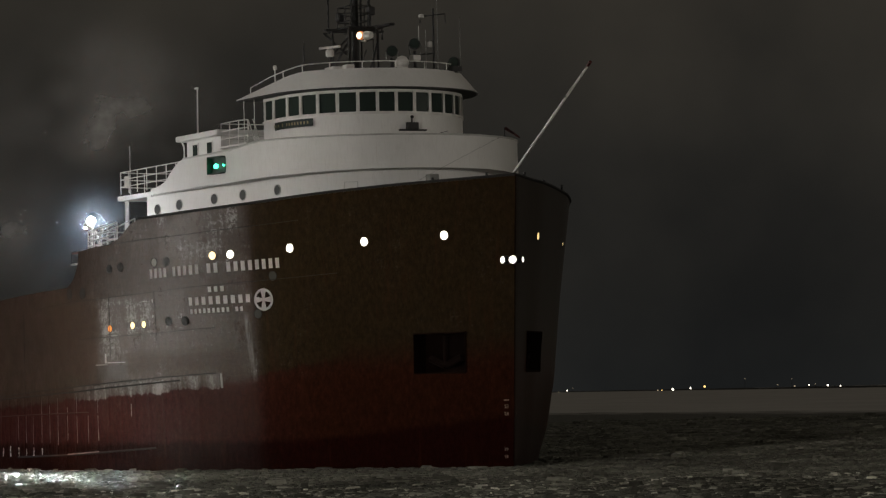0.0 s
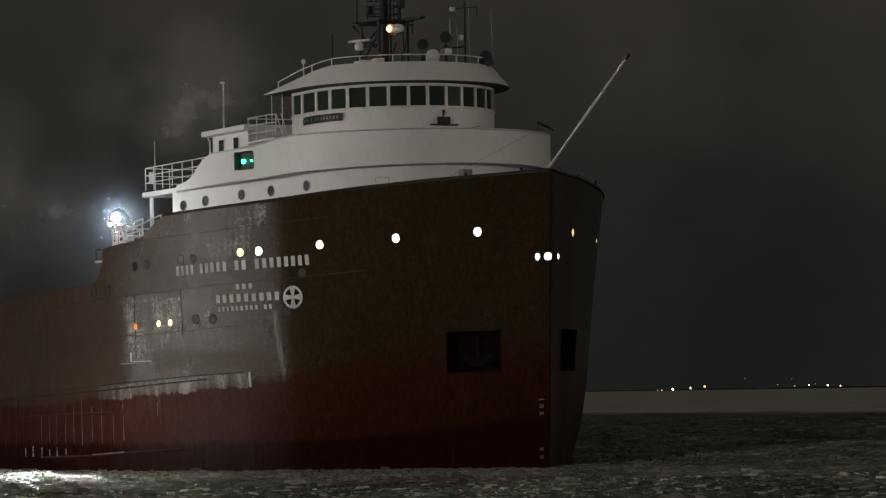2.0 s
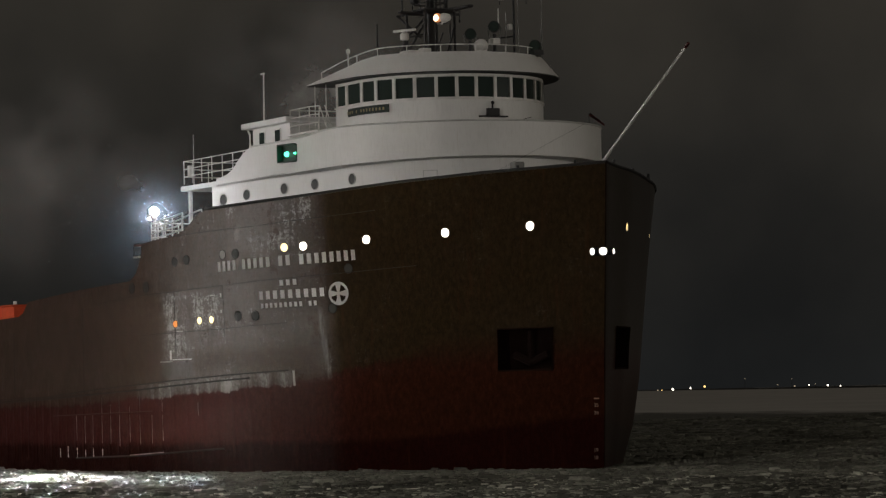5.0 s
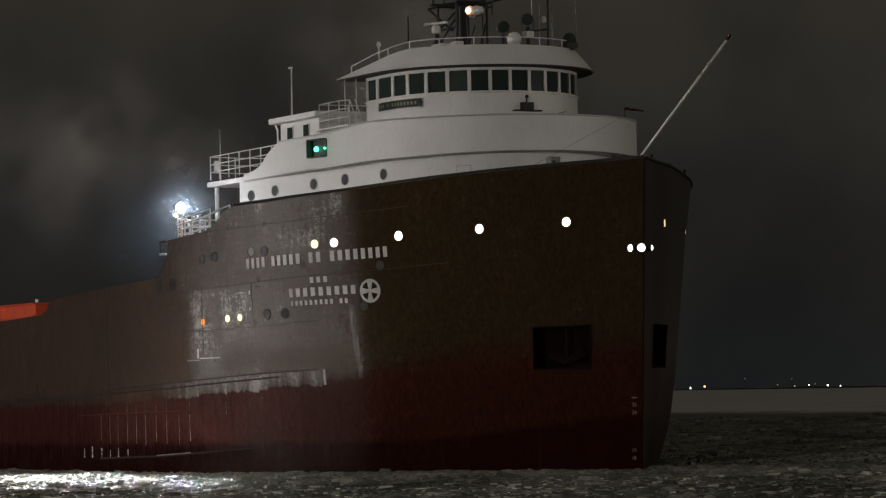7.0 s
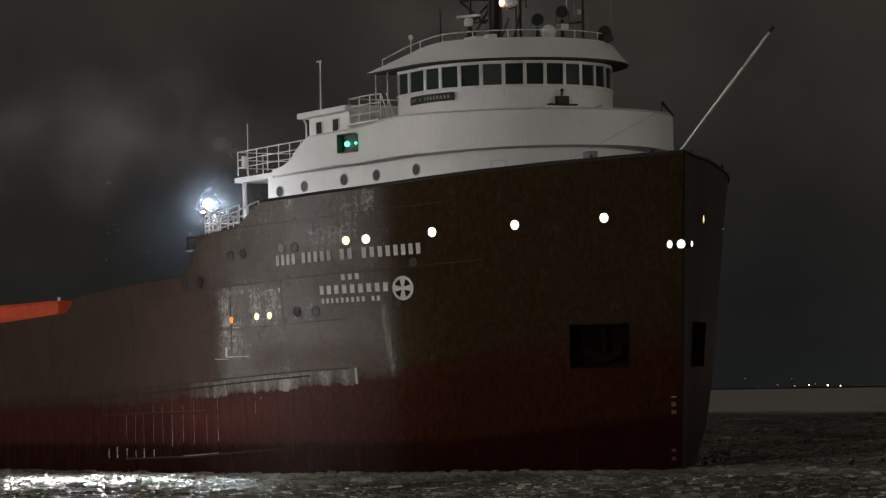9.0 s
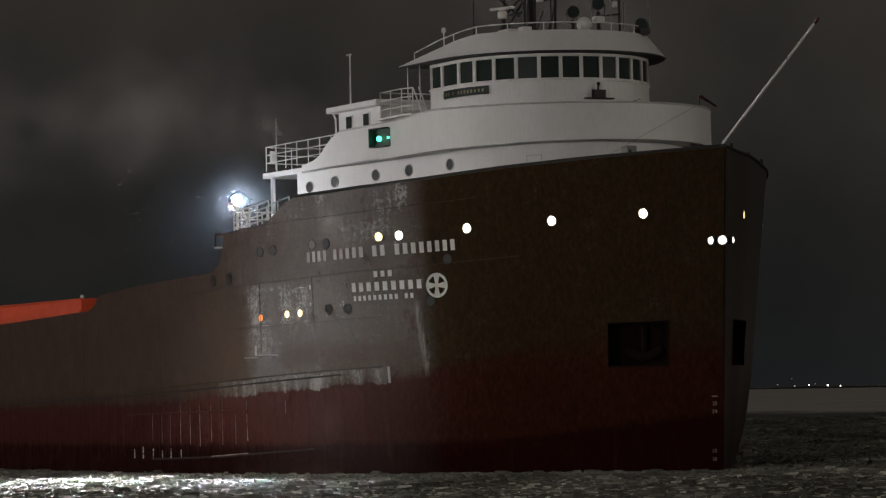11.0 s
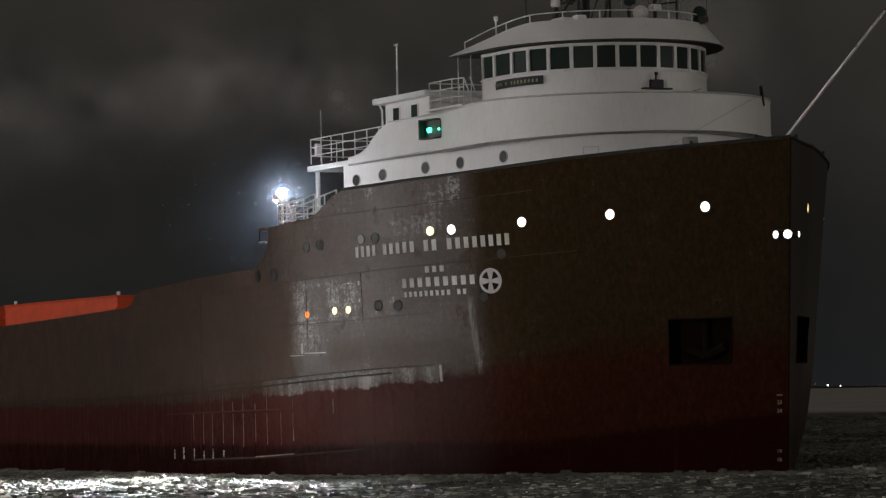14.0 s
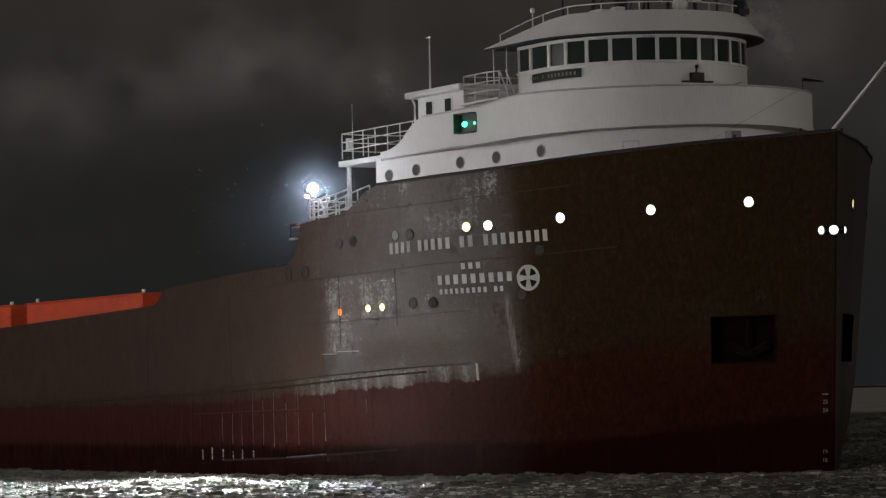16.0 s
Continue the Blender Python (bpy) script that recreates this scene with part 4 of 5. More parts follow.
# stem lights in a cluster
for dx, dy, r, ax in ((-0.12, -0.42, 0.15, (0.12, -0.99, 0)), (0.2, -0.18, 0.17, (0.75, -0.65, 0)), (0.2, 0.16, 0.12, (0.62, 0.78, 0))):
    bm = bmesh.new()
    c = Vector((rake(8.63) + dx - 0.05, dy, 8.63))
    lathe(bm, [(r * 1.15, -0.3), (r * 1.2, 0.0), (r * 1.2, 0.1), (r, 0.1)], 16, c, ax)
    bl = part("bow_lamp", bm, DARK, ship)
    bm = bmesh.new()
    lathe(bm, [(r, 0.09), (r * 0.9, 0.13), (r * 0.4, 0.16)], 16, c, ax)
    part("bow_lamp_lens", bm, PORT_W, bl, "lit white lens")


# ---------------------------------------------------------------- portholes, marks and lettering on the plating
def porthole(m, r, mat, parent, label=""):
    bm = bmesh.new()
    n = 18
    lathe_pts = [(r, -0.12), (r, 0.012), (r * 1.09, 0.022), (r * 1.15, 0.0), (r * 1.15, -0.12)]
    rings = [[bm.verts.new(m @ Vector((q * math.cos(2 * math.pi * i / n), q * math.sin(2 * math.pi * i / n), h))) for i in range(n)] for q, h in lathe_pts]
    for p, q in zip(rings, rings[1:]):
        for i in range(n):
            bm.faces.new((p[i], p[(i + 1) % n], q[(i + 1) % n], q[i]))
    rim = part("porthole", bm, DARK if parent is ship else GREYM, ship, label)
    bm = bmesh.new()
    d = 0.006
    vs = [bm.verts.new(m @ Vector((r * math.cos(2 * math.pi * i / n), r * math.sin(2 * math.pi * i / n), d))) for i in range(n)]
    bm.faces.new(vs)
    bmesh.ops.solidify(bm, geom=bm.faces[:], thickness=0.02)
    part("porthole_glass", bm, mat, rim)


LIT = [(-12.37, 9.42, PORT_Y), (-11.6, 9.44, PORT_W), (-8.96, 9.59, PORT_W), (-5.7, 9.71, PORT_W), (-2.25, 9.81, PORT_W), (-17.21, 6.45, PORT_Y), (-16.45, 6.47, PORT_Y), (-18.82, 6.35, PORT_O)]
for x, z, mt in LIT:
    porthole(hull_frame(x, z, -1), 0.185 if z > 8 else 0.155, mt, ship, "lit porthole in the hull side")
for x, z in ((-15.58, 9.26), (-14.8, 9.26), (-14.82, 6.57), (-13.89, 6.55), (-18.71, 9.09), (-17.9, 9.14), (-9.83, 8.4), (-10.62, 6.75)):
    porthole(hull_frame(x, z, -1), 0.19, GREYM if x == -15.58 else DARKP, ship, "unlit porthole in the hull side")
for x in (-22.27, -21.03):
    porthole(hull_frame(x, 8.06, -1), 0.23, DARK, ship, "black rope fairlead in the hull side")
for x, z, r in ((-2.3, 9.78, 0.17), (-7.2, 9.68, 0.11)):
    porthole(hull_frame(x, z, 1), r, PORT_D, ship, "lit porthole in the hull side")
wall = Vector((-14.2, -5.79, 0)) - Vector((-21.41, -7.47, 0))
wu = wall.normalized()
wm = Matrix((wu, Vector((0, 0, 1)), Vector((wu.y, -wu.x, 0)))).transposed().to_4x4()
for x, y, z in ((-20.6, -7.28, 11.97), (-18.94, -6.9, 12.09), (-16.32, -6.29, 12.21), (-14.23, -5.81, 12.27)):
    m = wm.copy()
    m.translation = Vector((x, y, z)) + Vector((wu.y, -wu.x, 0)) * 0.02
    porthole(m, 0.225, DARKP, deckhouse, "unlit porthole in the white deckhouse")
ta = radians(-80.5)
m = Matrix((Vector((-math.sin(ta), math.cos(ta), 0)), Vector((0, 0, 1)), Vector((math.cos(ta), math.sin(ta), 0)))).transposed().to_4x4()
m.translation = (-12.2 + 5.57 * math.cos(ta), 5.57 * math.sin(ta), 12.31)
porthole(m, 0.225, DARKP, deckhouse, "unlit porthole in the white deckhouse")


def plate_on_hull(name, x0, x1, z0, z1, mat, out=0.008, side=-1, n=2, slope=0.0, parent=None):
    """A thin painted patch that follows the plating; slope: rise per metre forward."""
    bm = bmesh.new()
    lo, hi = [], []
    for k in range(n + 1):
        x = x0 + (x1 - x0) * k / n
        dz = slope * (x - x0)
        lo.append(bm.verts.new(on_hull(x, z0 + dz, side, out)[0]))
        hi.append(bm.verts.new(on_hull(x, z1 + dz, side, out)[0]))
    for k in range(n):
        bm.faces.new((lo[k], lo[k + 1], hi[k + 1], hi[k]))
    bmesh.ops.solidify(bm, geom=bm.faces[:], thickness=0.006)
    return part(name, bm, mat, parent or ship)


def bars(name, words, x0, x1, z0, h, slope, fill=0.56):
    """Painted lettering as plain bars, one for each character's room."""
    total = sum(words) + 0.8 * (len(words) - 1)
    step = (x1 - x0) / total
    c = 0.0
    for w in words:
        for k in range(w):
            xa = x0 + (c + k) * step
            zz = z0 + slope * (xa - x0)
            plate_on_hull(name, xa + step * (1 - fill) / 2, xa + step * (1 + fill) / 2, zz, zz + h, LETTER, 0.01, -1, 1, slope)
        c += w + 0.8


bars("name_bar", [4, 5, 2, 8], -15.97, -9.42, 8.52, 0.44, 0.036)
bars("owner_bar", [3], -12.74, -11.92, 7.79, 0.25, 0.03)
bars("owner_bar", [9], -13.7, -10.84, 7.22, 0.37, 0.02)
bars("owner_bar", [9, 2], -13.62, -11.2, 6.85, 0.21, 0.02)

# round funnel badge: a disc with dark wedges
bm = bmesh.new()
m = hull_frame(-10.32, 7.37, -1, 0.012)
vs = [bm.verts.new(m @ Vector((0.5 * math.cos(2 * math.pi * i / 32), 0.5 * math.sin(2 * math.pi * i / 32), 0))) for i in range(32)]
bm.faces.new(vs)
bmesh.ops.solidify(bm, geom=bm.faces[:], thickness=0.008)
badge = part("round_badge", bm, LETTER, ship, "round white painted badge with dark wedges")
for k in range(4):
    bm = bmesh.new()
    a0 = radians(45 + 90 * k)
    w = radians(25)
    rim = [(0.39, a0 + w * u) for u in (-1.0, -0.5, 0.0, 0.5, 1.0)]
    bm.faces.new([bm.verts.new(m @ Vector((r * math.cos(t), r * math.sin(t), 0.006))) for r, t in [(0.09, a0)] + rim])
    bmesh.ops.solidify(bm, geom=bm.faces[:], thickness=0.004)
    part("badge_wedge", bm, HULL, badge)


def lettering(text, m, size, mat, parent, name):
    cu = bpy.data.curves.new(name, "FONT")
    cu.body, cu.size, cu.align_x, cu.align_y, cu.extrude = text, size, "CENTER", "CENTER", 0.003
    tmp = bpy.data.objects.new(name, cu)
    scene.collection.objects.link(tmp)
    me = bpy.data.meshes.new_from_object(tmp.evaluated_get(bpy.context.evaluated_depsgraph_get()))
    bpy.data.objects.remove(tmp)
    me.transform(m)
    me.materials.clear()
    me.materials.append(mat)
    ob = new(name, me)
    ob.parent = parent
    return ob


MARK = plain("draft_paint", (0.32, 0.29, 0.24), 0.6)
for side in (-1, 1):
    for text, z in (("25", 2.4), ("24", 2.09), ("19", 0.58), ("18", 0.27)):
        lettering(text, hull_frame(rake(z) - 0.28, z, side, 0.02), 0.21, MARK, ship, "draft_mark")
    plate_on_hull("draft_bar", -0.22, -0.02, 2.66, 2.7, MARK, 0.02, side, 1)


SEAM = plain("seam_paint", (0.009, 0.007, 0.006), 0.7)


# plate edges: raised seams along and across the side
def seam(pts, r=0.022, mat=None, name="plate_seam"):
    bm = bmesh.new()
    full = []
    for (xa, za), (xb, zb) in zip(pts, pts[1:]):
        k = max(2, int(abs(xb - xa) / 0.8) + 1)
        for i in range(k):
            full.append(on_hull(xa + (xb - xa) * i / k, za + (zb - za) * i / k, -1, 0.0)[0])
    full.append(on_hull(*pts[-1], -1, 0.0)[0])
    add_path(bm, full, r, 6)
    return part(name, bm, mat or SEAM, ship)


seam([(-26.0, 7.45), (-22.0, 7.68), (-18.84, 7.78), (-15.6, 7.94), (-9.85, 8.24), (-7.0, 8.4)], 0.016)
seam([(-19.0, 10.2), (-17.0, 10.3), (-13.4, 10.43), (-10.9, 10.63), (-8.5, 10.8)], 0.018)
seam([(-21.5, 5.9), (-18.8, 5.98), (-15.7, 6.05), (-12.5, 6.2)], 0.016)
seam([(-15.7, 7.95), (-15.66, 6.7), (-15.68, 5.7)], 0.014)
seam([(-18.85, 7.78), (-18.85, 5.0)], 0.016)
seam([(-60.0, 2.8), (-45.0, 2.95), (-32.0, 3.17), (-24.0, 3.42), (-21.7, 3.5), (-14.4, 3.88)], 0.04)
seam([(-60.0, 2.95), (-45.0, 3.1), (-32.0, 3.26), (-26.9, 3.53), (-21.7, 3.73), (-15.7, 4.03), (-12.6, 4.16)], 0.028)
seam([(-28.5, 0.42), (-22.0, 0.55), (-16.0, 0.85)], 0.05)
for x in (-27.5, -36.0):
    seam([(x, 7.4 if x > -34 else 6.4), (x, 3.4)], 0.014)


FROST = plain("frozen_drip", (0.22, 0.216, 0.212), 0.4, 0.0, 0.5)
BARE = plain("bare_scrape", (0.50, 0.49, 0.475), 0.5, 0.0, 0.4)
for x0, x1, z0, z1, s in ((-20.05, -19.1, 4.68, 4.72, 0.0), (-19.1, -17.8, 4.76, 4.81, 0.0), (-19.3, -19.16, 4.76, 5.2, 0.0), (-16.45, -16.15, 7.5, 7.54, 0.02),
                          (-15.85, -15.76, 7.42, 7.6, 0.0), (-15.85, -15.78, 6.75, 6.88, 0.0), (-12.43, -12.34, 3.5, 4.15, 0.0), (-18.75, -18.3, 5.98, 6.03, 0.02)):
    plate_on_hull("bare_scrape", x0, x1, z0, z1, LETTER if -19.4 < x0 < -19.0 else BARE, 0.008, -1, 2, s)
drip_rng = random.Random(3)


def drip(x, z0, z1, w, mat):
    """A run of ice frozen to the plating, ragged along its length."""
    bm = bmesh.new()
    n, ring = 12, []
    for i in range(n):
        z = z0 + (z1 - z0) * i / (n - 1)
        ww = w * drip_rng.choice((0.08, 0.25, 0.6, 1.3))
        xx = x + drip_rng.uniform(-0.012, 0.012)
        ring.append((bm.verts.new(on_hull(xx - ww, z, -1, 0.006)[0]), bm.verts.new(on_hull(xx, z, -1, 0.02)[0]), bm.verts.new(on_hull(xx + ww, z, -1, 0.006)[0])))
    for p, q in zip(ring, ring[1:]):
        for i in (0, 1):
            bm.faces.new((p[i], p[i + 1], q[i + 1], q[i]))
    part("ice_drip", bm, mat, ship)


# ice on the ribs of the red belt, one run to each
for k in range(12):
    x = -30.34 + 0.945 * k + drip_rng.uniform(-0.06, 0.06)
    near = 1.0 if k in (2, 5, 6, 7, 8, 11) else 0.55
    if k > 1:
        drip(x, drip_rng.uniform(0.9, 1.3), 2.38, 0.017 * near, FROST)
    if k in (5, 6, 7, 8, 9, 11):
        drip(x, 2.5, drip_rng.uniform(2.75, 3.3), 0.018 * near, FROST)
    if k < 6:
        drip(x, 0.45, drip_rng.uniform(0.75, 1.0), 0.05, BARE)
drip(-17.52, 2.3, 2.9, 0.02, FROST)
RUST = plain("rust_line", (0.034, 0.014, 0.008), 0.8)
seam([(-31.2, 2.38), (-26.0, 2.46), (-20.8, 2.53)], 0.022, RUST, "stringer_line")
seam([(-22.77, 0.56), (-21.4, 0.62), (-20.0, 0.69)], 0.04, FROST, "iced_ledge")


# orange hatch coamings along the main deck
def hatch(x0, x1):
    bm = bmesh.new()
    add_box(bm, (x0, -9.6, 5.4), (x1, 9.6, 7.86))
    coaming = part("hatch_coaming", bm, ORANGE, ship, "orange hatch coaming on the main deck")
    bm = bmesh.new()
    add_box(bm, (x0 - 0.05, -9.7, 7.86), (x1 + 0.05, 9.7, 7.95))
    bevel(bm, 0.03, 1)
    part("hatch_cover", bm, ORANGE, coaming)
    for y in (-8.2, -6.4, -4.4, -2.0, 0.5):
        bm = bmesh.new()
        add_box(bm, (x1 - 0.01, y - 0.05, 6.2), (x1 + 0.14, y + 0.05, 7.86))
        part("stiffener", bm, ORANGE, coaming)
    bm = bmesh.new()
    add_box(bm, (x0, -9.68, 7.3), (x1, -9.59, 7.38))
    add_box(bm, (x1 - 0.01, -9.6, 7.3), (x1 + 0.1, 9.6, 7.38))
    part("stringer", bm, ORANGE, coaming)
    for x in (x0 + 1.2, x1 - 0.1):
        bm = bmesh.new()
        add_tube(bm, (x, -9.5, 7.94), (x, -9.5, 8.12), 0.09, 8)
        part("hatch_dog", bm, RAIL, coaming)


for x0, x1 in ((-55.4, -40.9), (-74.0, -57.6), (-92.5, -76.2), (-111.0, -94.7), (-129.5, -113.2)):
    hatch(x0, x1)

# red pennant on a thin staff behind the bulwark
bm = bmesh.new()
add_tube(bm, (-7.05, 3.9, 14.4), (-7.05, 3.9, 14.95), 0.02, 6)
staff = part("flag_staff", bm, DARK, ship)
bm = bmesh.new()
rows = []
for k in range(8):
    u = k / 7
    y = 0.05 * math.sin(u * 7)
    rows.append([bm.verts.new((u * 0.8, y, 0.07 * (1 - 0.5 * u))), bm.verts.new((u * 0.8, y, -0.07 * (1 - 0.5 * u)))])
for p, q in zip(rows, rows[1:]):
    bm.faces.new((p[0], q[0], q[1], p[1]))
bmesh.ops.solidify(bm, geom=bm.faces[:], thickness=0.012)
pennant = part("pennant", bm, REDTIP, ship, "small dark red pennant in the wind")
PENNANT = [(0.0, 35), (0.5, 32), (1.0, -4), (1.5, 5), (2.0, 28), (2.5, 8), (3.0, 84), (3.5, 58), (4.0, 10), (5.2, 40), (6.5, 18), (7.0, 10), (7.5, 22), (8.0, 50), (8.5, 68), (9.0, 52), (10.2, 30), (11.5, 50), (12.0, 98), (12.5, 90), (13.0, 82), (13.5, 118), (14.0, 82), (14.5, 26), (15.0, 28), (15.5, 20), (16.0, 8)]

# ---------------------------------------------------------------- water, ice and the far shore
def ground_material():
    m, nt, b = material("ice_and_water")
    tc = nt.nodes.new("ShaderNodeTexCoord")
    sep = nt.nodes.new("ShaderNodeSeparateXYZ")
    nt.links.new(tc.outputs["Object"], sep.inputs[0])
    v = coords(nt)
    wide = coords(nt, (0.05, 0.012, 1))
    wob = noise_tex(nt, coords(nt, (0.012, 0.004, 1)), 1.0, 4)
    fray = noise_tex(nt, coords(nt, (0.10, 0.02, 1)), 1.0, 6, 0.7)
    slant = calc(nt, "ADD", sep.outputs["Y"], calc(nt, "MULTIPLY", sep.outputs["X"], 2.6))
    slant = calc(nt, "ADD", slant, calc(nt, "ADD", calc(nt, "MULTIPLY", wob, 60.0), calc(nt, "MULTIPLY", fray, 150.0)))
    edge = calc(nt, "MULTIPLY", calc(nt, "SUBTRACT", slant, 590.0), 0.022, clamp=True)
    near = mixc(nt, noise_tex(nt, coords(nt, (0.9, 0.35, 1)), 1.0, 6), (0.040, 0.041, 0.031), (0.11, 0.11, 0.086))
    far = mixc(nt, noise_tex(nt, wide, 1.0, 6), (0.42, 0.41, 0.38), (0.80, 0.78, 0.74))
    nt.links.new(mixc(nt, edge, near, far), b.inputs["Base Color"])
    b.inputs["Roughness"].default_value = 0.5
    b.inputs["Specular IOR Level"].default_value = 0.22
    h = noise_tex(nt, coords(nt, (1.2, 0.7, 1)), 1.0, 6)
    bump(nt, b, h, 0.9, 0.25)
    return m


WATER_Z = -0.19         # level of the water under the ship's marks
bm = bmesh.new()
ys = [-300, -60, 40, 80, 120, 200, 345, 600, 1200, 2640, 4900]
rows = [[bm.verts.new((x, y, WATER_Z)) for x in (-2600, -400, -60, 60, 400, 2600)] for y in ys]
for p, q in zip(rows, rows[1:]):
    for i in range(5):
        bm.faces.new((p[i], p[i + 1], q[i + 1], q[i]))
water = tagged(part("water", bm, ground_material()), "dark slushy harbour water with a far sheet of snowy ice", "water", kind="structure")


bm = bmesh.new()
add_box(bm, (-220, -120, -0.6), (220, 3.0, 1.45))
tagged(part("pavement", bm, plain("quay_concrete", (0.28, 0.27, 0.25), 0.8)), "plain concrete quay along the harbour", "quay", kind="structure")


def ice_material(name, stops):
    m, nt, b = material(name)
    g = nt.nodes.new("ShaderNodeNewGeometry")
    v = coords(nt)
    isl = ramp(nt, g.outputs["Random Per Island"], [(p, (k, k, k * 0.86)) for p, k in stops])
    f = noise_tex(nt, v, 3.0, 5)
    patch = noise_tex(nt, coords(nt, (0.16, 0.07, 1)), 1.0, 4)
    col = mixc(nt, 0.7, isl, ramp(nt, f, [(0.3, (0.4, 0.4, 0.39)), (0.7, (1.3, 1.3, 1.25))]), "MULTIPLY")
    col = mixc(nt, 0.8, col, ramp(nt, patch, [(0.35, (0.45, 0.45, 0.43)), (0.65, (1.5, 1.5, 1.5))]), "MULTIPLY")
    nt.links.new(col, b.inputs["Base Color"])
    b.inputs["Roughness"].default_value = 0.85
    b.inputs["Specular IOR Level"].default_value = 0.1
    bump(nt, b, noise_tex(nt, v, 6.0, 4), 0.3, 0.05)
    return m


ICE = ice_material("brash_ice", ((0.0, 0.08), (0.5, 0.13), (0.82, 0.24), (0.93, 0.48), (1.0, 0.78)))
SLUSH = ice_material("slush_ice", ((0.0, 0.12), (0.5, 0.155), (0.9, 0.21), (1.0, 0.32)))


def ice_band(y0, y1, count, size, rng):
    """Irregular low lumps of brash ice strewn over a strip of water, joined."""
    verts, faces = [], []
    for _ in range(count):
        y = y0 + (y1 - y0) * rng.random()
        x = rng.uniform(-0.14 * y - 8, 0.14 * y + 2)
        s = size * (0.3 + 0.55 * rng.random() + (1.2 * rng.random() if rng.random() < 0.11 else 0.0))
        n = rng.choice((4, 5, 6))
        h = s * (rng.uniform(0.02, 0.1) if rng.random() < 0.82 else rng.uniform(0.1, 0.34))
        lean = 0.15 if y0 < 112 else 0.06
        tx, ty = rng.uniform(-lean, lean), rng.uniform(-lean, lean * 0.8)
        st = rng.uniform(0.8, 2.2)
        k = len(verts)
        ph = rng.random() * 6.28
        for lev, sc, z in ((0, 1.05, -0.06), (1, 0.72, h)):
            for i in range(n):
                a = ph + 2 * math.pi * i / n
                r = s * 0.5 * sc * rng.uniform(0.6, 1.2)
                px, py = r * math.cos(a) * st, r * math.sin(a)
                verts.append((x + px, y + py, z + (0 if lev == 0 else (tx * px + ty * py) + s * rng.uniform(-0.03, 0.03))))
        for i in range(n):
            j = (i + 1) % n
            faces.append((k + i, k + j, k + n + j, k + n + i))
        faces.append(tuple(k + n + i for i in range(n)))
    me = bpy.data.meshes.new("brash_ice")
    me.from_pydata(verts, [], faces)
    me.materials.append(ICE if y0 < 115 else SLUSH)
    ob = new("brash_ice", me)
    return tagged(ob, "broken grey brash ice drifting on the water", "ice", kind="stuff")


rng = random.Random(7)
BANDS = [(86, 100, 17000, 0.27, 0.05), (100, 112, 16000, 0.28, 0.08), (112, 122, 14000, 0.3, 0.16), (122, 152, 30000, 0.30, 0.35), (152, 215, 28000, 0.38, 0.3), (215, 345, 22000, 0.5, 0.1)]
ice = [(ice_band(a, b, n, s, rng), v) for a, b, n, s, v in BANDS]

# low dark shore with house and street lights
HILL = plain("dark_woods", (0.012, 0.014, 0.013), 0.9)
bm = bmesh.new()
lo, hi = [], []
SHORE = [(-2600, 4800), (165, 4800), (296, 2290), (420, 900), (2600, 700)]   # the shoreline draws nearer to the east


def shore_at(u):
    """A point of the shoreline, and the way inland, at a share of its length."""
    seg = [math.dist(p, q) for p, q in zip(SHORE, SHORE[1:])]
    d = u * sum(seg)
    for (p, q), l in zip(zip(SHORE, SHORE[1:]), seg):
        if d <= l:
            break
        d -= l
    d = min(d, l)
    t = (Vector(q) - Vector(p)).normalized()
    return Vector(p) + t * d, Vector((-t.y, t.x))


for k in range(121):
    c, inl = shore_at(k / 120)
    x = c.x + c.y
    h = 0.45 + 0.3 * noise.noise((x * 0.004, 3.1, 0)) + 0.5 * noise.noise((x * 0.02, 8.2, 0))
    a1, a2 = c + inl * 20, c + inl * 80
    lo.append(bm.verts.new((c.x, c.y, -0.5)))
    hi.append((bm.verts.new((a1.x, a1.y, h)), bm.verts.new((a2.x, a2.y, h * 1.5))))
for k in range(120):
    bm.faces.new((lo[k], lo[k + 1], hi[k + 1][0], hi[k][0]))
    bm.faces.new((hi[k][0], hi[k + 1][0], hi[k + 1][1], hi[k][1]))
tagged(part("backdrop", bm, HILL), "low dark wooded far shore", "shore", kind="structure")

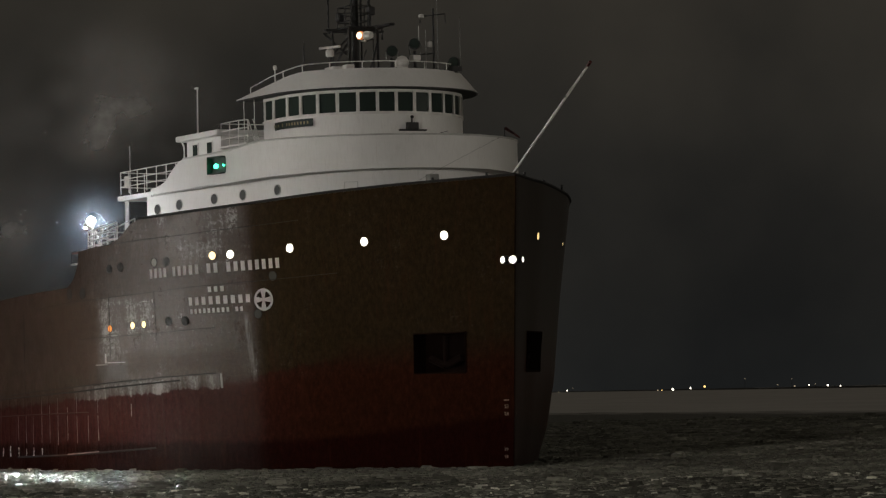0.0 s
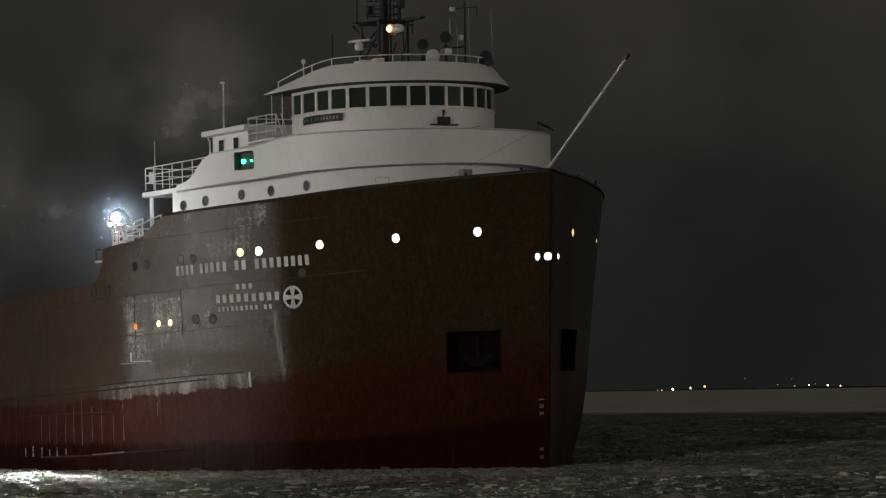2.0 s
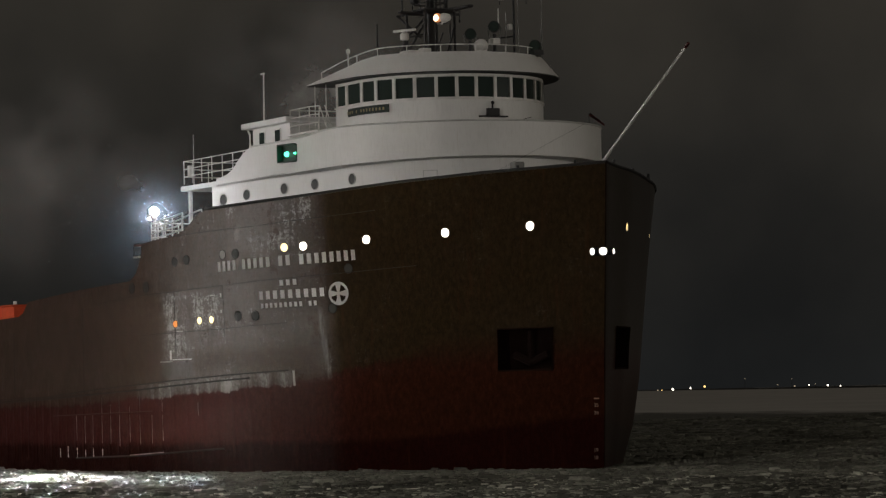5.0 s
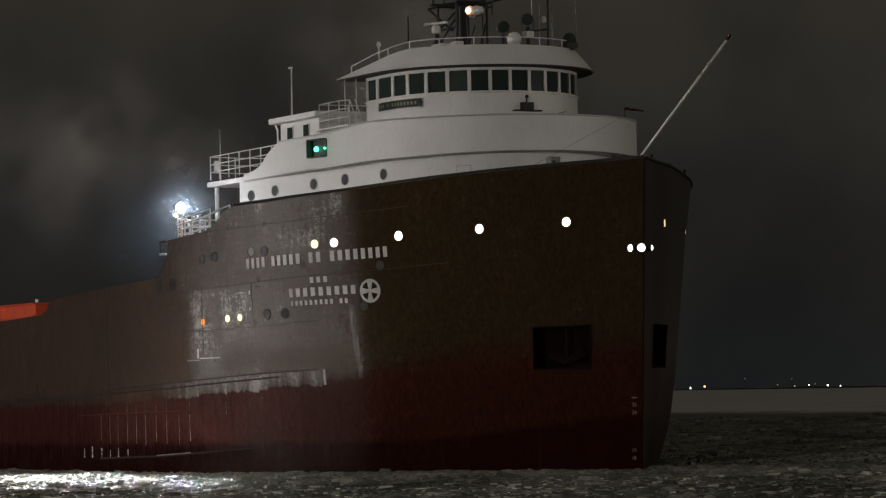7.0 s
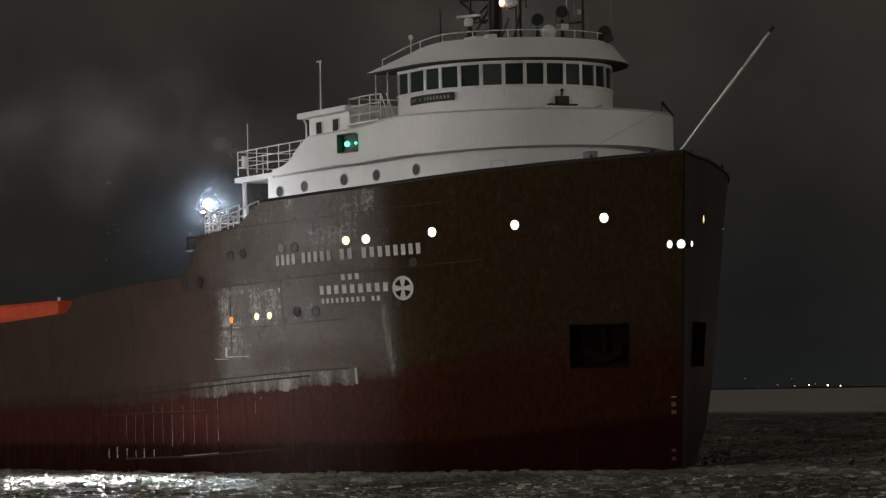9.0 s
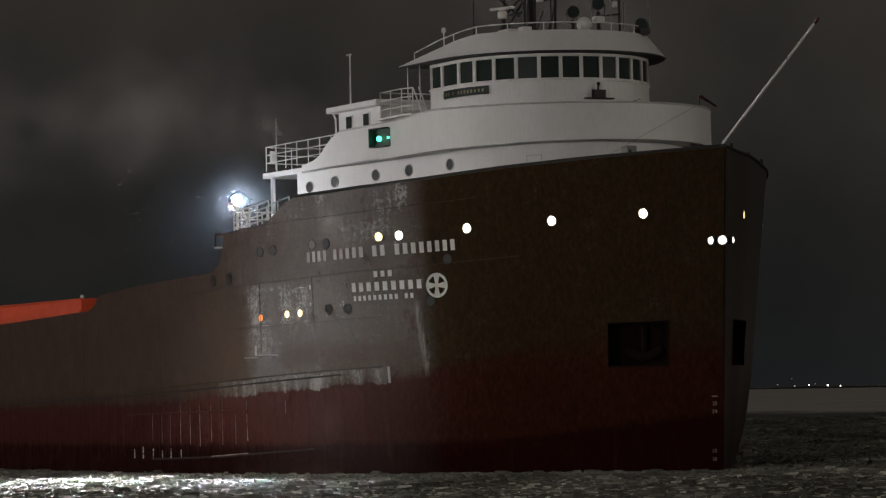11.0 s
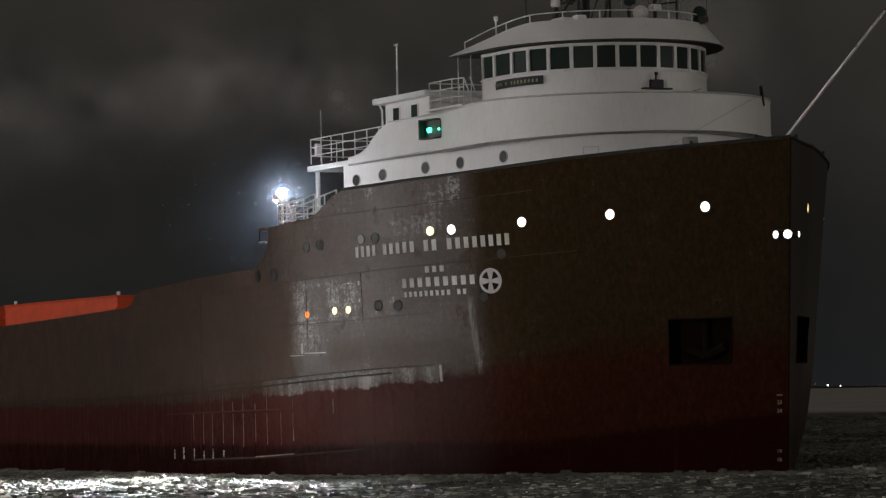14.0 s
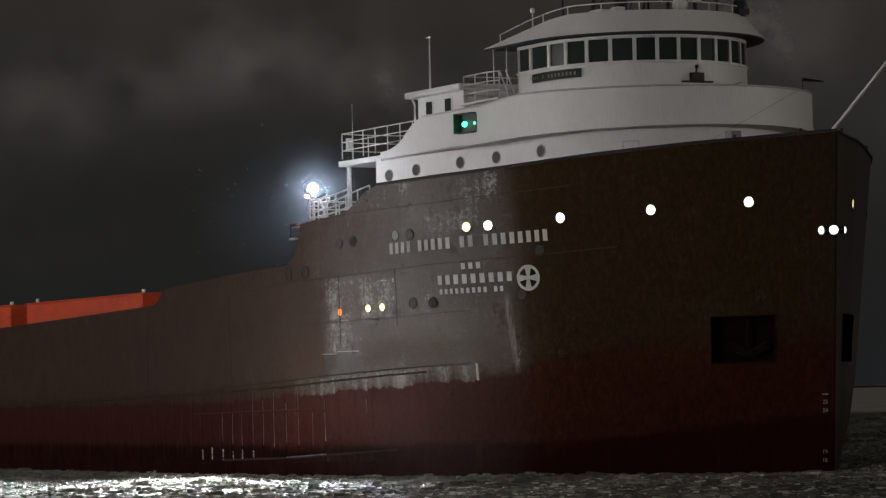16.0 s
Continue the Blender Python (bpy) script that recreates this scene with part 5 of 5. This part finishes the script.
SHORE_W = glow("shore_white", (1.0, 0.9, 0.75), 3.0)
SHORE_D = glow("shore_dim", (1.0, 0.8, 0.55), 0.35)
SHORE_O = glow("shore_orange", (1.0, 0.62, 0.2), 2.2)
for x, z, r, mt in ((86, 0.6, 0.5, SHORE_D), (92.5, 2.5, 0.75, SHORE_W), (97, 4.0, 0.4, SHORE_D), (162, 1.0, 0.7, SHORE_D), (165, 0.9, 0.5, SHORE_O), (173.5, 1.6, 1.3, SHORE_W), (187, 2.2, 0.95, SHORE_W), (198, 3.3, 1.25, SHORE_O), (229, 8.6, 0.55, SHORE_D),
                    (254, 3.2, 0.5, SHORE_D), (265, 8.0, 0.4, SHORE_D), (267, 2.0, 0.8, SHORE_D), (278, 2.6, 0.75, SHORE_W), (283, 3.4, 0.5, SHORE_D), (292.5, 2.0, 1.15, SHORE_W), (302, 1.4, 0.75, SHORE_W)):
    far = min(415.5 / (x / 2600 + 0.0522), 4740.0)
    g = far / 2600
    x, r, z = x * g, r * g, max(EYE + (z - EYE) * g, 0.4)
    bm = bmesh.new()
    lathe(bm, [(0.15, -0.2), (0.1, z + 0.3)], 6, (x, far + 0.9 + r, 0))
    post = tagged(part("shore_lamp", bm, HILL), "small distant lamp on the far shore", "lamp", "lights on the far shore")
    bm = bmesh.new()
    bmesh.ops.create_uvsphere(bm, u_segments=10, v_segments=8, radius=r * 0.68, matrix=Matrix.Translation((x, far, z)))
    part("lamp_glow", bm, mt, post, smooth=True)


# ---------------------------------------------------------------- drifting vapour
def vapour_material(name, density, seed, even=0.0, tint=(0.8, 0.79, 0.77)):
    m, nt, b = material(name)
    nt.nodes.remove(b)
    out = nt.nodes["Material Output"]
    tc = nt.nodes.new("ShaderNodeTexCoord")
    ln = nt.nodes.new("ShaderNodeVectorMath")
    ln.operation = "LENGTH"
    nt.links.new(tc.outputs["Object"], ln.inputs[0])
    mp = nt.nodes.new("ShaderNodeMapping")
    mp.inputs["Location"].default_value = (seed * 3.1, seed * 1.7, seed)
    nt.links.new(tc.outputs["Object"], mp.inputs[0])
    n1 = noise_tex(nt, mp.outputs[0], 1.6, 5, 0.55)
    fall = calc(nt, "SUBTRACT", 1.0, ln.outputs["Value"], clamp=True)
    fall = calc(nt, "MULTIPLY", calc(nt, "MULTIPLY", fall, fall), 2.0)
    cloud = calc(nt, "MULTIPLY", calc(nt, "SUBTRACT", n1, 0.36 - 0.2 * even), 3.2 - even, clamp=True)
    a = calc(nt, "MULTIPLY", calc(nt, "MULTIPLY", fall, cloud), density, clamp=True)
    tr = nt.nodes.new("ShaderNodeBsdfTransparent")
    df = nt.nodes.new("ShaderNodeBsdfDiffuse")
    df.inputs["Color"].default_value = (*tint, 1)
    tl = nt.nodes.new("ShaderNodeBsdfTranslucent")
    tl.inputs["Color"].default_value = (*tint, 1)
    ad = nt.nodes.new("ShaderNodeMixShader")
    ad.inputs[0].default_value = 0.45
    nt.links.new(df.outputs[0], ad.inputs[1])
    nt.links.new(tl.outputs[0], ad.inputs[2])
    mx = nt.nodes.new("ShaderNodeMixShader")
    nt.links.new(a, mx.inputs[0])
    nt.links.new(tr.outputs[0], mx.inputs[1])
    nt.links.new(ad.outputs[0], mx.inputs[2])
    nt.links.new(mx.outputs[0], out.inputs["Surface"])
    return m


def puff(name, mat, sx, sz, seed):
    """A billow: a bowed veil of vapour, unit radius, scaled by its mesh."""
    bm = bmesh.new()
    for layer in (1,):
        g = bmesh.ops.create_grid(bm, x_segments=14, y_segments=14, size=1.0)["verts"]
        for v in g:
            x, z = v.co.x, v.co.y
            d = 0.18 * noise.noise((x * 1.7 + seed, z * 1.7, layer)) + 0.25 * (layer - 1)
            v.co = Vector((x, d, z))
    ob = part(name, bm, mat)
    ob.scale = (sx, min(4.0, sx * 0.6), sz)
    ob.visible_shadow = False
    return ob


VAPOUR = []
for k, (t0, x0, z0, vx, vz, sx, sz, dens) in enumerate((
        (0.0, -17.0, 17.6, 2.1, 0.25, 7.5, 6.5, 0.34), (0.0, -20.0, 9.5, 1.5, 0.5, 6.0, 6.0, 0.08), (4.0, -20.5, 14.0, 1.2, 0.5, 5.5, 7.0, 0.15), (7.0, -19.5, 14.5, 1.0, 0.7, 5.0, 5.5, 0.15), (7.0, -13.5, 15.0, 1.2, 0.45, 6.0, 4.5, 0.17),
        (12.5, -13.0, 19.0, 1.0, 0.35, 6.0, 5.0, 0.13), (14.5, -16.5, 18.0, 1.0, 0.3, 6.0, 4.5, 0.12), (16.0, -20.0, 18.5, 0.9, 0.3, 5.5, 5.0, 0.14))):
    mt = vapour_material("vapour", dens * 1.3, k + 1)
    ob = tagged(puff("vapour_cloud", mt, sx, sz, k), "pale drifting cloud of funnel vapour", "vapour", "vapour clouds behind the ship")
    VAPOUR.append((ob, t0, x0, z0, vx, vz))

# tinted veils added behind the floodlamp to stand for its glow, halo and glare
haze = tagged(puff("glow_veil", vapour_material("lit_haze", 0.14, 20, 1.0, (0.48, 0.64, 0.82)), 5.5, 5.0, 20), "faint bluish veil for the glow in the air round the deck floodlamp", "vapour")
halo = tagged(puff("glow_veil", vapour_material("lit_halo", 0.27, 31, 1.0, (0.56, 0.68, 0.84)), 2.6, 2.4, 31), "veil that stands for the halo close round the deck floodlamp", "vapour")


core = tagged(puff("glow_veil", vapour_material("lit_core", 0.13, 42, 1.0, (0.72, 0.80, 0.92)), 1.6, 1.5, 42), "small veil that stands for the glare of the deck floodlamp", "vapour")


def blown_snow(rng2, n):
    """Fine flakes streaming past the lamp, joined."""
    verts, faces = [], []
    for _ in range(n):
        x, y, z = rng2.uniform(-4.8, -0.9), rng2.uniform(-1.5, 1.5), rng2.gauss(-0.3, 1.0)
        l, w, tilt = rng2.uniform(0.02, 0.07), 0.008, rng2.uniform(-0.2, 0.5)
        k = len(verts)
        verts += [(x - l, y, z - l * tilt), (x, y - w, z - w), (x + l, y, z + l * tilt), (x, y + w, z + w)]
        faces += [(k, k + 1, k + 2), (k, k + 2, k + 3), (k, k + 1, k + 3), (k + 1, k + 2, k + 3)]
    me = bpy.data.meshes.new("blown_snow")
    me.from_pydata(verts, [], faces)
    me.materials.append(plain("snow_white", (0.8, 0.8, 0.8), 0.6))
    return tagged(new("blown_snow", me), "fine snow blowing past the floodlamp", "snow", kind="stuff")


snow = blown_snow(random.Random(11), 34)


# ---------------------------------------------------------------- motion
def motions():
    h = radians(HEADING)
    walk(ship, [(t, pose(START[0] + s * math.cos(h), START[1] + s * math.sin(h), 0, 0, 0, HEADING)) for t, s in SPEED])
    walk(pennant, [(t, pose(-7.0, 3.9, 14.92, 0, a, -HEADING)) for t, a in PENNANT])
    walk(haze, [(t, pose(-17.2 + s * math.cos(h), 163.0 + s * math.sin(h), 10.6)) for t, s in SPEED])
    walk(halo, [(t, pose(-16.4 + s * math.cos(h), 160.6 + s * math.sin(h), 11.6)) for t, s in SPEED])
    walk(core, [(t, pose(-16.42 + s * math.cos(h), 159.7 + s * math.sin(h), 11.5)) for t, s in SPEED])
    walk(snow, [(t, pose(-16.6 + s * math.cos(h) + 0.25 * math.sin(t), 159.4 + s * math.sin(h), 11.4 + 0.3 * math.sin(t * 0.7))) for t, s in SPEED])
    for ob, v in ice:
        walk(ob, [(0.0, pose(0, 0, WATER_Z)), (16.0, pose(v * 16.0, 0, WATER_Z))])
    for ob, t0, x0, z0, vx, vz in VAPOUR:
        walk(ob, [(t, pose(x0 + vx * (t - t0), 172.0, z0 + vz * (t - t0), 0, 4 * (t - t0), 0)) for t in (0.0, 8.0, 16.0)])


motions()
